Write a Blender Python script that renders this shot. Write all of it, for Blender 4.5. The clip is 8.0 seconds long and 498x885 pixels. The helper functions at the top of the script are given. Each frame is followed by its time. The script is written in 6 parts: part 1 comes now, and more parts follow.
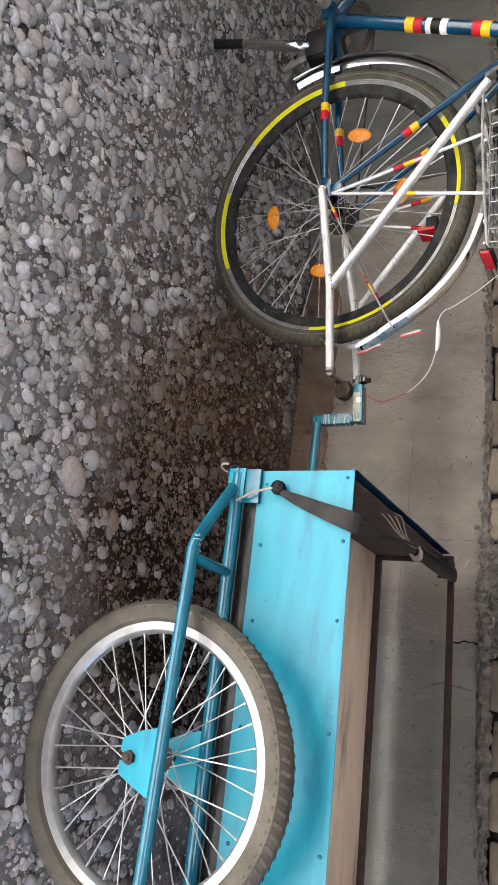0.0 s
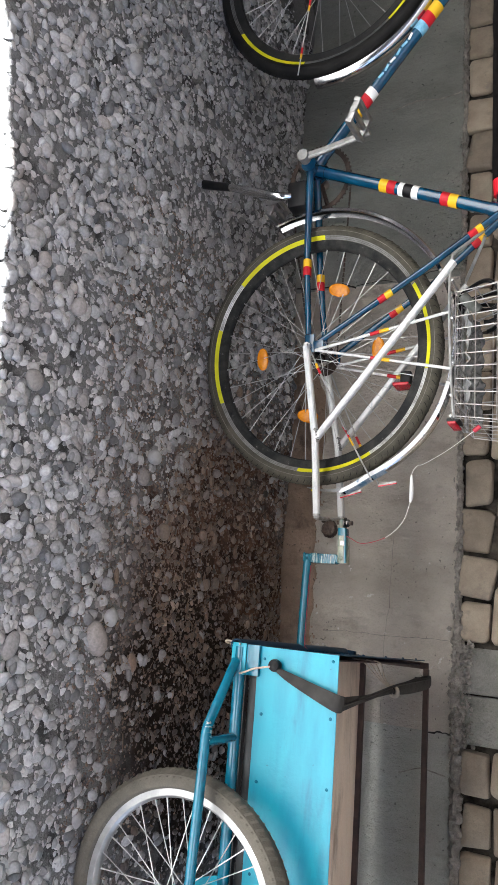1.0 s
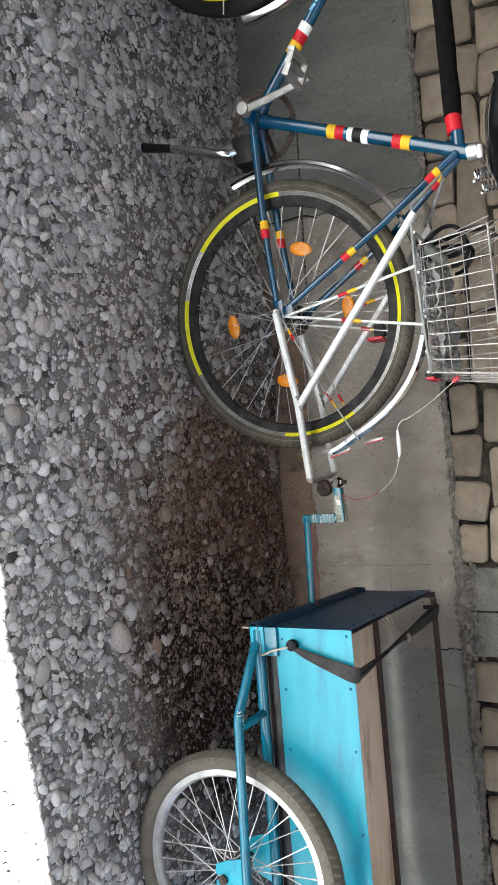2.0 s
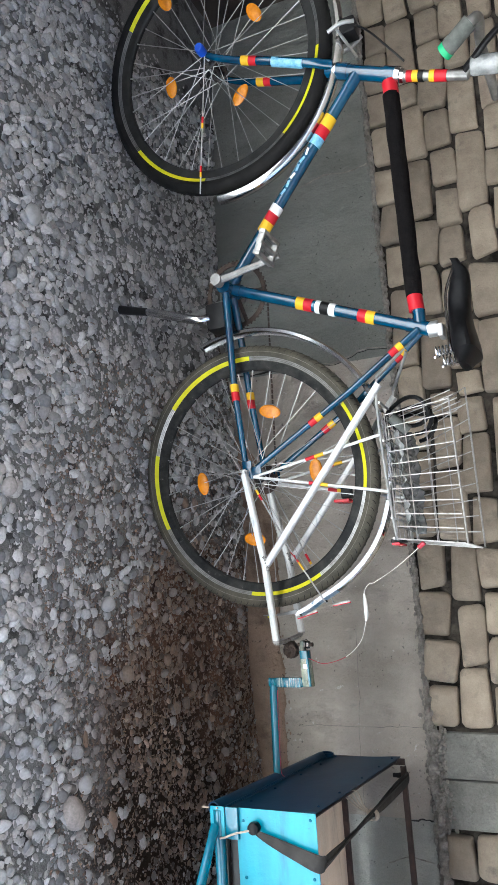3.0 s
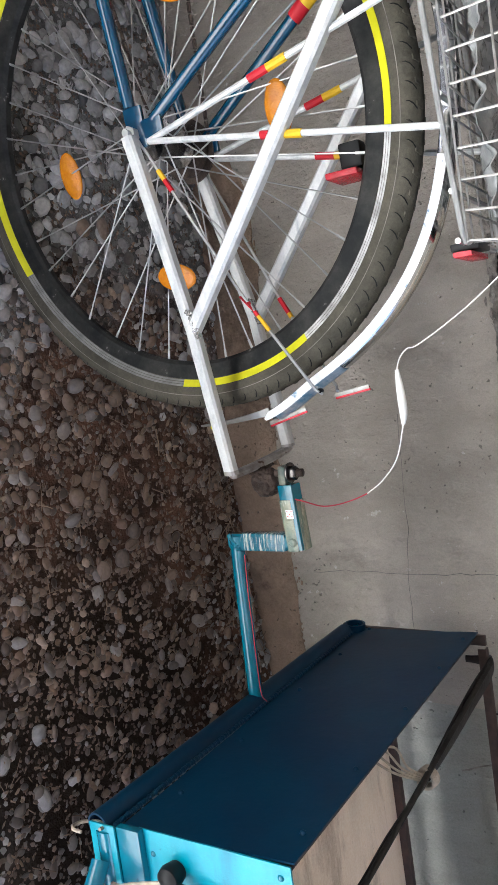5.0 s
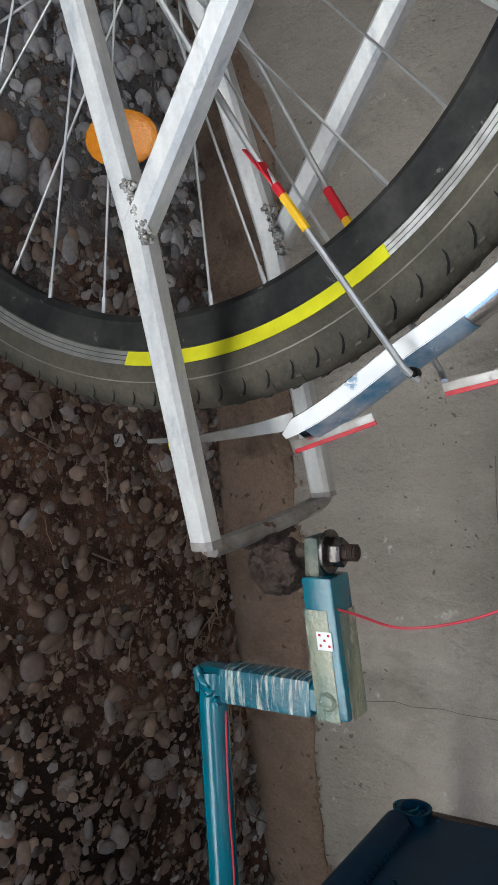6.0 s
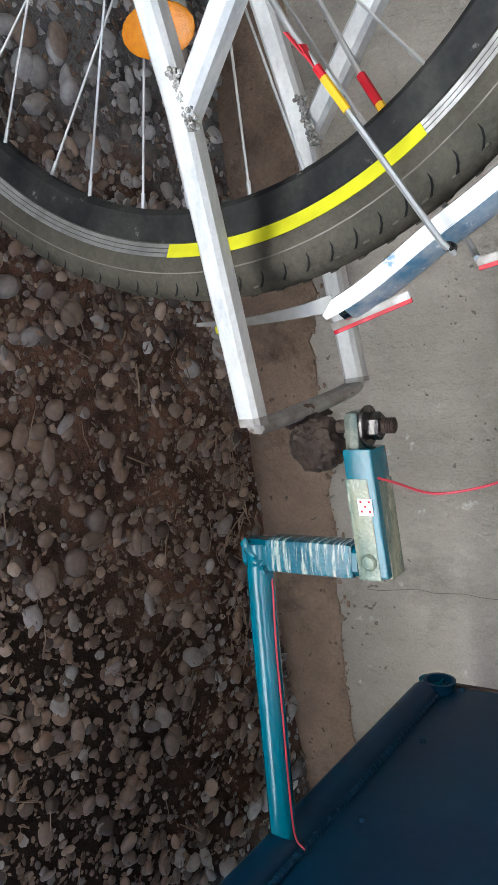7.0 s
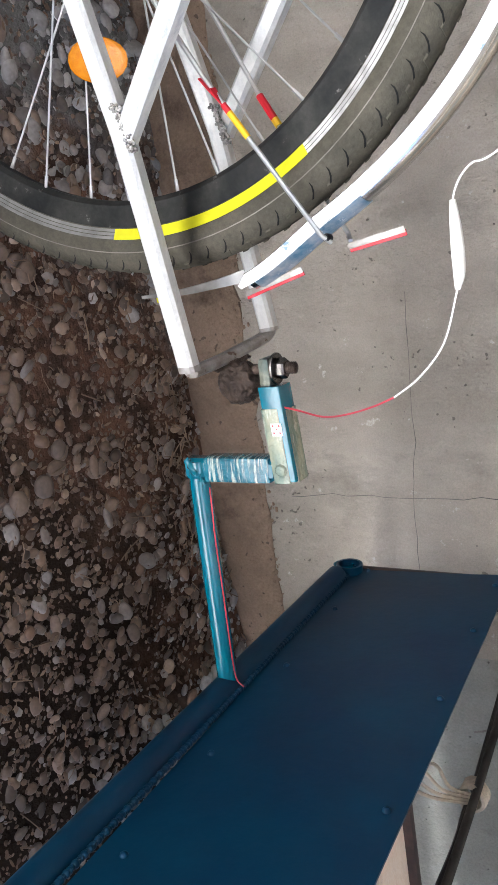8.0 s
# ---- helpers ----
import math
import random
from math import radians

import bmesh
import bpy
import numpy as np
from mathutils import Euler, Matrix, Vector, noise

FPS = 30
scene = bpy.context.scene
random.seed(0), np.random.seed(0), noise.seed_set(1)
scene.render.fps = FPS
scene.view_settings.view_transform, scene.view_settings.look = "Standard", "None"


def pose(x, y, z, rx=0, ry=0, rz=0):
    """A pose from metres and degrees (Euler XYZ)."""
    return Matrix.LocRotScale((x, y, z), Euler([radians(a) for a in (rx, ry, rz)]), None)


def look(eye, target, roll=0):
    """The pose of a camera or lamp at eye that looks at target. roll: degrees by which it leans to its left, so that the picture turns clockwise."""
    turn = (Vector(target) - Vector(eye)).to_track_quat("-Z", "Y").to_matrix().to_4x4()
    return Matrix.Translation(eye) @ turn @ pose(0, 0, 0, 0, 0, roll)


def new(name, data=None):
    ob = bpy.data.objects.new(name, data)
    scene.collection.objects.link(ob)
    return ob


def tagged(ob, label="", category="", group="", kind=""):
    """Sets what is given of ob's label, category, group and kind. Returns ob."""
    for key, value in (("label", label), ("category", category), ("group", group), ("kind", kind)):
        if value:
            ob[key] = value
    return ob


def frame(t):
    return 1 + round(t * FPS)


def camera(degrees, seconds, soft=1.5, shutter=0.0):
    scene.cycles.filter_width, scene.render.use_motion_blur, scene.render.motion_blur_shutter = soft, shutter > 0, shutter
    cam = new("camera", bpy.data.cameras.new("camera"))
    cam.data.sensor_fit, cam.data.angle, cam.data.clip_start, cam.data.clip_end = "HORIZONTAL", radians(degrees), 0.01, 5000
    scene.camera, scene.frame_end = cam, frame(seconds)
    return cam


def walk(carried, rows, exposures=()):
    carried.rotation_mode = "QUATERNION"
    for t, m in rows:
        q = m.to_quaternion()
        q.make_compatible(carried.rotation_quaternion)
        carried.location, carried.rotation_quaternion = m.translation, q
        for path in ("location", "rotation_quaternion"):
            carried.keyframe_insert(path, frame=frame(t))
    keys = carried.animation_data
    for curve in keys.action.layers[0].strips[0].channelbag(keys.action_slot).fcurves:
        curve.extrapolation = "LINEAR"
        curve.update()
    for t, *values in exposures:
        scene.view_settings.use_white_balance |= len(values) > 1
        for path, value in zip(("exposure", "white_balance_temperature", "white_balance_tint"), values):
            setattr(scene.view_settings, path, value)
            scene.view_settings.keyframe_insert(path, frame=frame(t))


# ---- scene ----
cam = camera(35.0, 8.0, 1.1)
PATH = [
    (0, (0.808, 0.452, 1.07), (0.188, 2.096, 0.113), 88.3),
    (0.3, (0.672, 0.36, 1.083), (0.182, 2.077, 0.183), 87.1),
    (0.5, (0.57, 0.254, 1.171), (0.217, 1.964, 0.197), 84.5),
    (0.8, (0.465, 0.151, 1.169), (0.027, 1.856, 0.22), 88.2),
    (1, (0.38, 0.107, 1.175), (-0.077, 1.813, 0.236), 89.3),
    (1.2, (0.335, 0.108, 1.173), (-0.135, 1.811, 0.237), 87.0),
    (2.3, (0.054, -0.002, 1.214), (0.0, 1.77, 0.288), 85.8),
    (2.5, (0.05, -0.032, 1.22), (-0.084, 1.748, 0.318), 84.2),
    (3, (-0.006, 0.046, 1.234), (-0.412, 1.811, 0.386), 82.6),
    (3.5, (0.006, 0.208, 1.214), (-0.344, 1.96, 0.315), 85.6),
    (4, (-0.029, 0.441, 1.167), (-0.166, 2.179, 0.187), 84.7),
    (4.5, (-0.048, 0.727, 1.13), (0.109, 2.406, 0.053), 86.2),
    (4.7, (-0.058, 0.849, 1.074), (0.144, 2.54, 0.025), 86.2),
    (5.8, (0.006, 1.521, 0.685), (0.103, 3.21, -0.381), 89.4),
    (6, (0.01, 1.53, 0.675), (0.06, 3.221, -0.391), 87.8),
    (6.5, (0.017, 1.522, 0.665), (0.088, 3.185, -0.444), 88.2),
    (7, (0.038, 1.486, 0.671), (0.265, 3.152, -0.411), 89.5),
    (7.5, (0.042, 1.433, 0.692), (0.444, 3.088, -0.356), 89.3),
    (8, (0.001, 1.346, 0.762), (0.439, 3.053, -0.184), 90.2),
]
walk(cam, [(t, look(eye, target, roll)) for t, eye, target, roll in PATH], [(0, 4.25, 6000, 12), (1.2, 4.2, 5700, 9), (2.4, 4.2, 5700, 6), (3, 4.45, 5400, 6), (3.5, 4.75, 5150, 8), (4, 4.5, 5450, 8), (4.7, 4.5, 5550, 9), (6, 4.1, 5500, 6), (6.5, 4.25, 5450, 5), (7, 4.65, 5400, 6), (7.5, 4.85, 5500, 11), (8, 4.95, 5600, 10)])

# ---- light ----
world = bpy.data.worlds.new("world")
scene.world = world
world.use_nodes = True
_n = world.node_tree.nodes
_sky = _n.new("ShaderNodeTexSky")
_sky.sky_type, _sky.sun_disc = "NISHITA", False
_sky.air_density, _sky.dust_density, _sky.ozone_density = 0.8, 2.5, 0.6
SUN_FROM = Vector((0.04, -0.643, 0.766))
_sky.sun_elevation = math.asin(SUN_FROM.normalized().z)
_sky.sun_rotation = math.atan2(SUN_FROM.x, SUN_FROM.y)
world.node_tree.links.new(_sky.outputs[0], _n["Background"].inputs[0])
_n["Background"].inputs[1].default_value = 0.03
_sun = bpy.data.lights.new("sun", "SUN")
_sun.energy, _sun.angle, _sun.color = 5.0, radians(0.5), (1.0, 0.95, 0.87)
sun = new("sun", _sun)
sun.matrix_world = look(SUN_FROM * 10, (0, 0, 0))


# ---- materials ----
def material(name, base, rough=0.6, metal=0.0, second=None, scale=20.0, spots=None, spot_scale=60.0, spot_at=0.62, bump=0.0,
             bump_scale=80.0, each=0.0, coat=0.0, ior=1.5, stretch=(1, 1, 1), grain=0.0, grain_scale=260.0, waves=0.0, stain=None, stain_scale=9.0, stain_at=0.58, pits=0.0):
    """Two colours mixed by a coarse noise, spots of a third by a finer one, relief by a third; each: lightness that
    differs piece by piece;
    stretch: draws the coarse noise and the stains out along an axis; grain: fine light and dark specks; pits: small
    holes in the relief, their shade put into the colour."""
    m = bpy.data.materials.new(name)
    m.use_nodes = True
    nt = m.node_tree
    b = nt.nodes["Principled BSDF"]
    b.inputs["Roughness"].default_value, b.inputs["Metallic"].default_value = rough, metal
    b.inputs["Coat Weight"].default_value, b.inputs["IOR"].default_value = coat, ior
    co = nt.nodes.new("ShaderNodeNewGeometry").outputs["Position"]

    drawn = nt.nodes.new("ShaderNodeVectorMath")
    drawn.operation = "MULTIPLY"
    drawn.inputs[1].default_value = stretch
    nt.links.new(co, drawn.inputs[0])

    def fine(sc, detail=4.0, r=0.6, along=False):
        t = nt.nodes.new("ShaderNodeTexNoise")
        t.inputs["Scale"].default_value, t.inputs["Detail"].default_value, t.inputs["Roughness"].default_value = sc, detail, r
        nt.links.new(drawn.outputs[0] if along else co, t.inputs["Vector"])
        return t.outputs["Fac"]

    def mix(fac, a, c, lo=0.35, hi=0.65):
        ramp = nt.nodes.new("ShaderNodeMapRange")
        ramp.inputs["From Min"].default_value, ramp.inputs["From Max"].default_value = lo, hi
        nt.links.new(fac, ramp.inputs["Value"])
        x = nt.nodes.new("ShaderNodeMix")
        x.data_type = "RGBA"
        nt.links.new(ramp.outputs[0], x.inputs["Factor"])
        for sock, v in (("A", a), ("B", c)):
            sock = x.inputs[6 if sock == "A" else 7]
            if isinstance(v, tuple):
                sock.default_value = (*v, 1)
            else:
                nt.links.new(v, sock)
        return x.outputs[2]

    colour = base
    if second:
        colour = mix(fine(scale, along=True), base, second)
    if stain:
        colour = mix(fine(stain_scale, 8.0, 0.65, True), colour, stain, stain_at, stain_at + 0.16)
    if spots:
        colour = mix(fine(spot_scale, 6.0, 0.7), colour, spots, spot_at, spot_at + 0.06)
    if grain:
        speck = nt.nodes.new("ShaderNodeMix")
        speck.data_type, speck.blend_type = "RGBA", "OVERLAY"
        speck.inputs["Factor"].default_value = grain
        if isinstance(colour, tuple):
            speck.inputs[6].default_value = (*colour, 1)
        else:
            nt.links.new(colour, speck.inputs[6])
        nt.links.new(fine(grain_scale, 3.0, 0.8), speck.inputs[7])
        colour = speck.outputs[2]
    if each:
        info = nt.nodes.new("ShaderNodeObjectInfo")
        hsv = nt.nodes.new("ShaderNodeHueSaturation")
        rng = nt.nodes.new("ShaderNodeMapRange")
        rng.inputs["To Min"].default_value, rng.inputs["To Max"].default_value = 1 - each, 1 + each
        nt.links.new(info.outputs["Random"], rng.inputs["Value"])
        nt.links.new(rng.outputs[0], hsv.inputs["Value"])
        if isinstance(colour, tuple):
            hsv.inputs["Color"].default_value = (*colour, 1)
        else:
            nt.links.new(colour, hsv.inputs["Color"])
        colour = hsv.outputs[0]
    bored = None
    if pits:
        crowd = nt.nodes.new("ShaderNodeMath")
        crowd.operation = "MULTIPLY_ADD"
        crowd.inputs[1].default_value = 0.5
        nt.links.new(fine(9.0, 3.0), crowd.inputs[0])
        nt.links.new(fine(pits, 1.5, 0.5), crowd.inputs[2])
        deep = nt.nodes.new("ShaderNodeMapRange")
        deep.inputs["From Min"].default_value, deep.inputs["From Max"].default_value = 0.492, 0.524
        nt.links.new(crowd.outputs[0], deep.inputs["Value"])
        bored = nt.nodes.new("ShaderNodeBump")
        bored.inputs["Strength"].default_value, bored.inputs["Distance"].default_value = 0.9, 0.004
        nt.links.new(deep.outputs[0], bored.inputs["Height"])
        # shade inside the pits, painted as half the surface's lightness
        hollow = nt.nodes.new("ShaderNodeMix")
        hollow.data_type = "RGBA"
        nt.links.new(deep.outputs[0], hollow.inputs[0])
        pit_shade = nt.nodes.new("ShaderNodeHueSaturation")
        pit_shade.inputs["Value"].default_value = 0.5
        for sock in (pit_shade.inputs["Color"], hollow.inputs[7]):
            if isinstance(colour, tuple):
                sock.default_value = (*colour, 1)
            else:
                nt.links.new(colour, sock)
        nt.links.new(pit_shade.outputs[0], hollow.inputs[6])
        colour = hollow.outputs[2]
    if isinstance(colour, tuple):
        b.inputs["Base Color"].default_value = (*colour, 1)
    else:
        nt.links.new(colour, b.inputs["Base Color"])
    if bump:
        bp = nt.nodes.new("ShaderNodeBump")
        bp.inputs["Strength"].default_value, bp.inputs["Distance"].default_value = bump, 0.004
        nt.links.new(fine(bump_scale, 5.0), bp.inputs["Height"])
        if bored is not None:
            nt.links.new(bored.outputs[0], bp.inputs["Normal"])
        top = bp
        if waves:
            # trowelled unevenness, broader than the grit
            top = nt.nodes.new("ShaderNodeBump")
            top.inputs["Strength"].default_value, top.inputs["Distance"].default_value = 1.0, waves
            nt.links.new(fine(17.0, 7.0, 0.62, True), top.inputs["Height"])
            nt.links.new(bp.outputs[0], top.inputs["Normal"])
        nt.links.new(top.outputs[0], b.inputs["Normal"])
    return m


concrete = material("concrete", (0.41, 0.366, 0.315), 0.9, second=(0.265, 0.234, 0.198), scale=5.5, spots=(0.50, 0.475, 0.44), spot_scale=38, spot_at=0.645, bump=1.0, bump_scale=110, stretch=(1, 1, 0.55), grain=0.3, grain_scale=420, stain=(0.20, 0.18, 0.155), stain_scale=7.5, stain_at=0.57, pits=100, waves=0.014)
damp_concrete = material("damp_concrete", (0.37, 0.365, 0.325), 0.88, second=(0.26, 0.257, 0.228), scale=5, spots=(0.10, 0.096, 0.085), spot_scale=85, spot_at=0.69, bump=0.7, bump_scale=110, stretch=(1, 1, 0.55), grain=0.35, stain=(0.14, 0.137, 0.12), stain_scale=6, stain_at=0.54, pits=100, waves=0.014)
old_concrete = material("old_concrete", (0.225, 0.228, 0.205), 0.85, second=(0.165, 0.168, 0.15), scale=4.0, spots=(0.06, 0.055, 0.048), spot_scale=85, spot_at=0.68, bump=0.45, bump_scale=110, stretch=(1, 1, 0.55), grain=0.45, stain=(0.135, 0.135, 0.118), stain_scale=5.5, stain_at=0.55, pits=90, waves=0.014)
infill_concrete = material("infill_concrete", (0.24, 0.235, 0.208), 0.9, second=(0.16, 0.155, 0.138), scale=9, spots=(0.33, 0.315, 0.285), spot_scale=45, spot_at=0.64, bump=1.0, bump_scale=90, grain=0.4, stain=(0.11, 0.105, 0.093), stain_scale=12, stain_at=0.55, waves=0.02)
basket_metal = material("basket_metal", (0.44, 0.43, 0.42), 0.38, 0.7, second=(0.27, 0.255, 0.24), scale=60)
stained_concrete = material("stained_concrete", (0.275, 0.195, 0.14), 0.92, second=(0.17, 0.117, 0.082), scale=9, spots=(0.27, 0.235, 0.195), spot_scale=60, spot_at=0.66, bump=0.8, bump_scale=90, grain=0.4, stain=(0.095, 0.062, 0.043), stain_scale=13, pits=90, waves=0.02)
pale_mortar = material("pale_mortar", (0.29, 0.265, 0.235), 0.95, second=(0.15, 0.135, 0.118), scale=30, bump=1.0, bump_scale=120, grain=0.6)
faint_line = material("faint_line", (0.10, 0.094, 0.085), 0.95, second=(0.16, 0.15, 0.135), scale=30)
dark_gap = material("dark_gap", (0.02, 0.018, 0.016), 0.95)
brick_face = material("brick_face", (0.335, 0.278, 0.212), 0.9, second=(0.235, 0.19, 0.145), scale=12, spots=(0.10, 0.083, 0.068), spot_scale=60, spot_at=0.68, bump=1.0, bump_scale=45, each=0.24, grain=0.3, grain_scale=300, stain=(0.17, 0.145, 0.12), stain_scale=18)
mortar = material("mortar", (0.085, 0.074, 0.062), 0.95, second=(0.012, 0.0105, 0.009), scale=22, bump=0.8, bump_scale=120, ior=1.2)
old_boards = material("old_boards", (0.07, 0.052, 0.04), 0.85, second=(0.045, 0.034, 0.027), scale=6, bump=0.3)
roof_boards = material("roof_boards", (0.20, 0.187, 0.172), 0.9, second=(0.14, 0.13, 0.118), scale=3, bump=0.3)
rubber = material("rubber", (0.052, 0.048, 0.036), 0.75, second=(0.088, 0.079, 0.060), scale=18, spots=(0.15, 0.13, 0.10), spot_scale=120, spot_at=0.69, bump=0.25, bump_scale=200, grain=0.4, ior=1.25, stain=(0.036, 0.033, 0.027), stain_scale=24)
dusty_rubber = material("dusty_rubber", (0.068, 0.060, 0.046), 0.85, second=(0.108, 0.095, 0.073), scale=16, spots=(0.05, 0.045, 0.04), spot_scale=90, spot_at=0.66, bump=0.3, bump_scale=200, grain=0.4)
fresh_rubber = material("fresh_rubber", (0.008, 0.008, 0.008), 0.7, second=(0.017, 0.016, 0.015), scale=14, spots=(0.06, 0.055, 0.045), spot_scale=120, spot_at=0.72, bump=0.25, bump_scale=200, ior=1.2)
black_rim = material("black_rim", (0.011, 0.0115, 0.012), 0.55, second=(0.034, 0.033, 0.030), scale=30, spots=(0.16, 0.155, 0.145), spot_scale=60, spot_at=0.635, ior=1.2, grain=0.4)
fresh_rim = material("fresh_rim", (0.010, 0.010, 0.010), 0.5, second=(0.022, 0.022, 0.021), scale=25, ior=1.3)
teal_paint = material("teal_paint", (0.005, 0.205, 0.30), 0.38, second=(0.013, 0.285, 0.375), scale=24, spots=(0.005, 0.085, 0.135), spot_scale=52, spot_at=0.66, bump=0.35, bump_scale=50, stretch=(0.22, 1, 1), stain=(0.008, 0.13, 0.205), stain_scale=14, stain_at=0.56)
knee_weld = material("knee_weld", (0.10, 0.30, 0.38), 0.45, 0.2, second=(0.36, 0.37, 0.34), scale=70, bump=0.4, bump_scale=120)
pipe_teal = material("pipe_teal", (0.005, 0.095, 0.155), 0.22, second=(0.009, 0.14, 0.21), scale=20, spots=(0.004, 0.05, 0.09), spot_scale=60, spot_at=0.68, bump=0.2, bump_scale=60, coat=0.4)
# the trailer's teal where it faces away from the light, shade in the colour
shaded_teal = material("shaded_teal", (0.0013, 0.019, 0.050), 0.42, second=(0.0021, 0.031, 0.068), scale=6, spots=(0.01, 0.06, 0.10), spot_scale=90, spot_at=0.74, bump=0.12, bump_scale=40, ior=1.28, stain=(0.0015, 0.018, 0.055), stain_scale=5)
blue_paint = material("blue_paint", (0.0013, 0.031, 0.074), 0.2, second=(0.003, 0.060, 0.122), scale=10, coat=0.5)
light_blue = material("light_blue", (0.10, 0.30, 0.46), 0.35, second=(0.25, 0.5, 0.66), scale=90)
alloy = material("alloy", (0.50, 0.50, 0.49), 0.42, 0.75, second=(0.36, 0.36, 0.35), scale=30, bump=0.05)
dull_alloy = material("dull_alloy", (0.33, 0.325, 0.315), 0.42, 0.75, second=(0.22, 0.215, 0.205), scale=40, bump=0.08)
chrome = material("chrome", (0.72, 0.72, 0.72), 0.16, 1.0, second=(0.5, 0.5, 0.5), scale=14)
white_paint = material("white_paint", (0.60, 0.595, 0.575), 0.42, 0.2, second=(0.47, 0.475, 0.475), scale=95, spots=(0.16, 0.12, 0.095), spot_scale=120, spot_at=0.70, bump=0.15, stretch=(0.10, 1, 0.8), grain=0.25, stain=(0.30, 0.325, 0.35), stain_scale=70, stain_at=0.56)
faint_stripe = material("faint_stripe", (0.10, 0.10, 0.098), 0.5, second=(0.05, 0.05, 0.05), scale=40)
tyre_line = material("tyre_line", (0.20, 0.185, 0.16), 0.8, second=(0.10, 0.09, 0.076), scale=30)
dull_stripe = material("dull_stripe", (0.20, 0.195, 0.185), 0.5, second=(0.10, 0.098, 0.092), scale=40)
stripe_white = material("stripe_white", (0.66, 0.655, 0.64), 0.35, second=(0.26, 0.255, 0.245), scale=40)
black = material("black", (0.005, 0.005, 0.0055), 0.45, second=(0.010, 0.0095, 0.0095), scale=40, ior=1.3)
foam = material("foam", (0.004, 0.0037, 0.004), 0.95, second=(0.008, 0.007, 0.007), scale=90, bump=0.5, bump_scale=300, ior=1.15)
saddle_skin = material("saddle_skin", (0.002, 0.002, 0.0025), 0.5, second=(0.006, 0.006, 0.007), scale=60, bump=0.05, bump_scale=250, ior=1.22)
wood = material("wood", (0.78, 0.65, 0.52), 0.75, second=(0.60, 0.49, 0.385), scale=15, spots=(0.30, 0.205, 0.145), spot_scale=45, spot_at=0.665, bump=0.25, bump_scale=70, stretch=(0.22, 1, 1), grain=0.4, stain=(0.36, 0.275, 0.205), stain_scale=17, stain_at=0.53)
yellow_tape = material("yellow_tape", (0.60, 0.585, 0.003), 0.6, second=(0.52, 0.50, 0.003), scale=60, ior=1.3)
band_yellow = material("band_yellow", (0.66, 0.40, 0.008), 0.5, ior=1.35)
band_red = material("band_red", (0.42, 0.007, 0.016), 0.5, ior=1.35)
band_white = material("band_white", (0.75, 0.75, 0.73), 0.4)
guard_paint = material("guard_paint", (0.74, 0.74, 0.72), 0.4, 0.2, second=(0.6, 0.6, 0.6), scale=26, spots=(0.17, 0.26, 0.36), spot_scale=48, spot_at=0.62, bump=0.08)
guard_patch = material("guard_patch", (0.34, 0.37, 0.40), 0.4, 0.3, second=(0.07, 0.17, 0.26), scale=60, spots=(0.55, 0.56, 0.56), spot_scale=90, spot_at=0.60, bump=0.1)
iron_grey = material("iron_grey", (0.022, 0.026, 0.028), 0.35, 0.4, second=(0.02, 0.02, 0.02), scale=45, spots=(0.005, 0.10, 0.15), spot_scale=40, spot_at=0.66, bump=0.4, bump_scale=80)
weld_steel = material("weld_steel", (0.55, 0.54, 0.52), 0.25, 0.7, second=(0.24, 0.22, 0.20), scale=160, spots=(0.05, 0.03, 0.022), spot_scale=170, spot_at=0.66, bump=0.4, bump_scale=300)
dark_steel = material("dark_steel", (0.17, 0.16, 0.155), 0.24, 0.9, second=(0.07, 0.058, 0.05), scale=60, spots=(0.07, 0.04, 0.025), spot_scale=110, spot_at=0.64, bump=0.3, bump_scale=160)
orange_lens = material("orange_lens", (0.56, 0.205, 0.005), 0.25, second=(0.46, 0.15, 0.004), scale=120, bump=0.3, bump_scale=400)
red_lens = material("red_lens", (0.48, 0.012, 0.025), 0.25, second=(0.36, 0.01, 0.018), scale=120, bump=0.3, bump_scale=400)
rust_brown = material("rust_brown", (0.035, 0.021, 0.018), 0.6, second=(0.075, 0.042, 0.033), scale=45, bump=0.2)
bare_steel = material("bare_steel", (0.40, 0.39, 0.38), 0.45, 0.5, second=(0.22, 0.19, 0.165), scale=45, spots=(0.11, 0.06, 0.04), spot_scale=60, spot_at=0.60, bump=0.3, bump_scale=120)
rusty_steel = material("rusty_steel", (0.070, 0.047, 0.034), 0.5, 0.4, second=(0.030, 0.019, 0.014), scale=70, spots=(0.20, 0.18, 0.16), spot_scale=170, spot_at=0.66, bump=0.7, bump_scale=220)
# the whitish streaks of both tapes are gloss on the crinkles, painted in
clear_tape = material("clear_tape", (0.010, 0.13, 0.185), 0.13, second=(0.006, 0.085, 0.135), scale=60, spots=(0.34, 0.42, 0.36), spot_scale=60, spot_at=0.66, bump=0.8, bump_scale=150, stretch=(0.1, 0.1, 1), stain=(0.54, 0.60, 0.52), stain_scale=330, stain_at=0.50, coat=0.5)
box_tape = material("box_tape", (0.31, 0.315, 0.215), 0.16, second=(0.13, 0.19, 0.155), scale=60, spots=(0.03, 0.07, 0.08), spot_scale=60, spot_at=0.69, bump=1.0, bump_scale=110, stretch=(0.35, 1, 1), stain=(0.56, 0.56, 0.47), stain_scale=110, stain_at=0.55, coat=0.5)
lug_steel = material("lug_steel", (0.16, 0.165, 0.13), 0.4, 0.3, second=(0.06, 0.085, 0.075), scale=70, spots=(0.07, 0.035, 0.02), spot_scale=90, spot_at=0.6, bump=0.5, bump_scale=140)
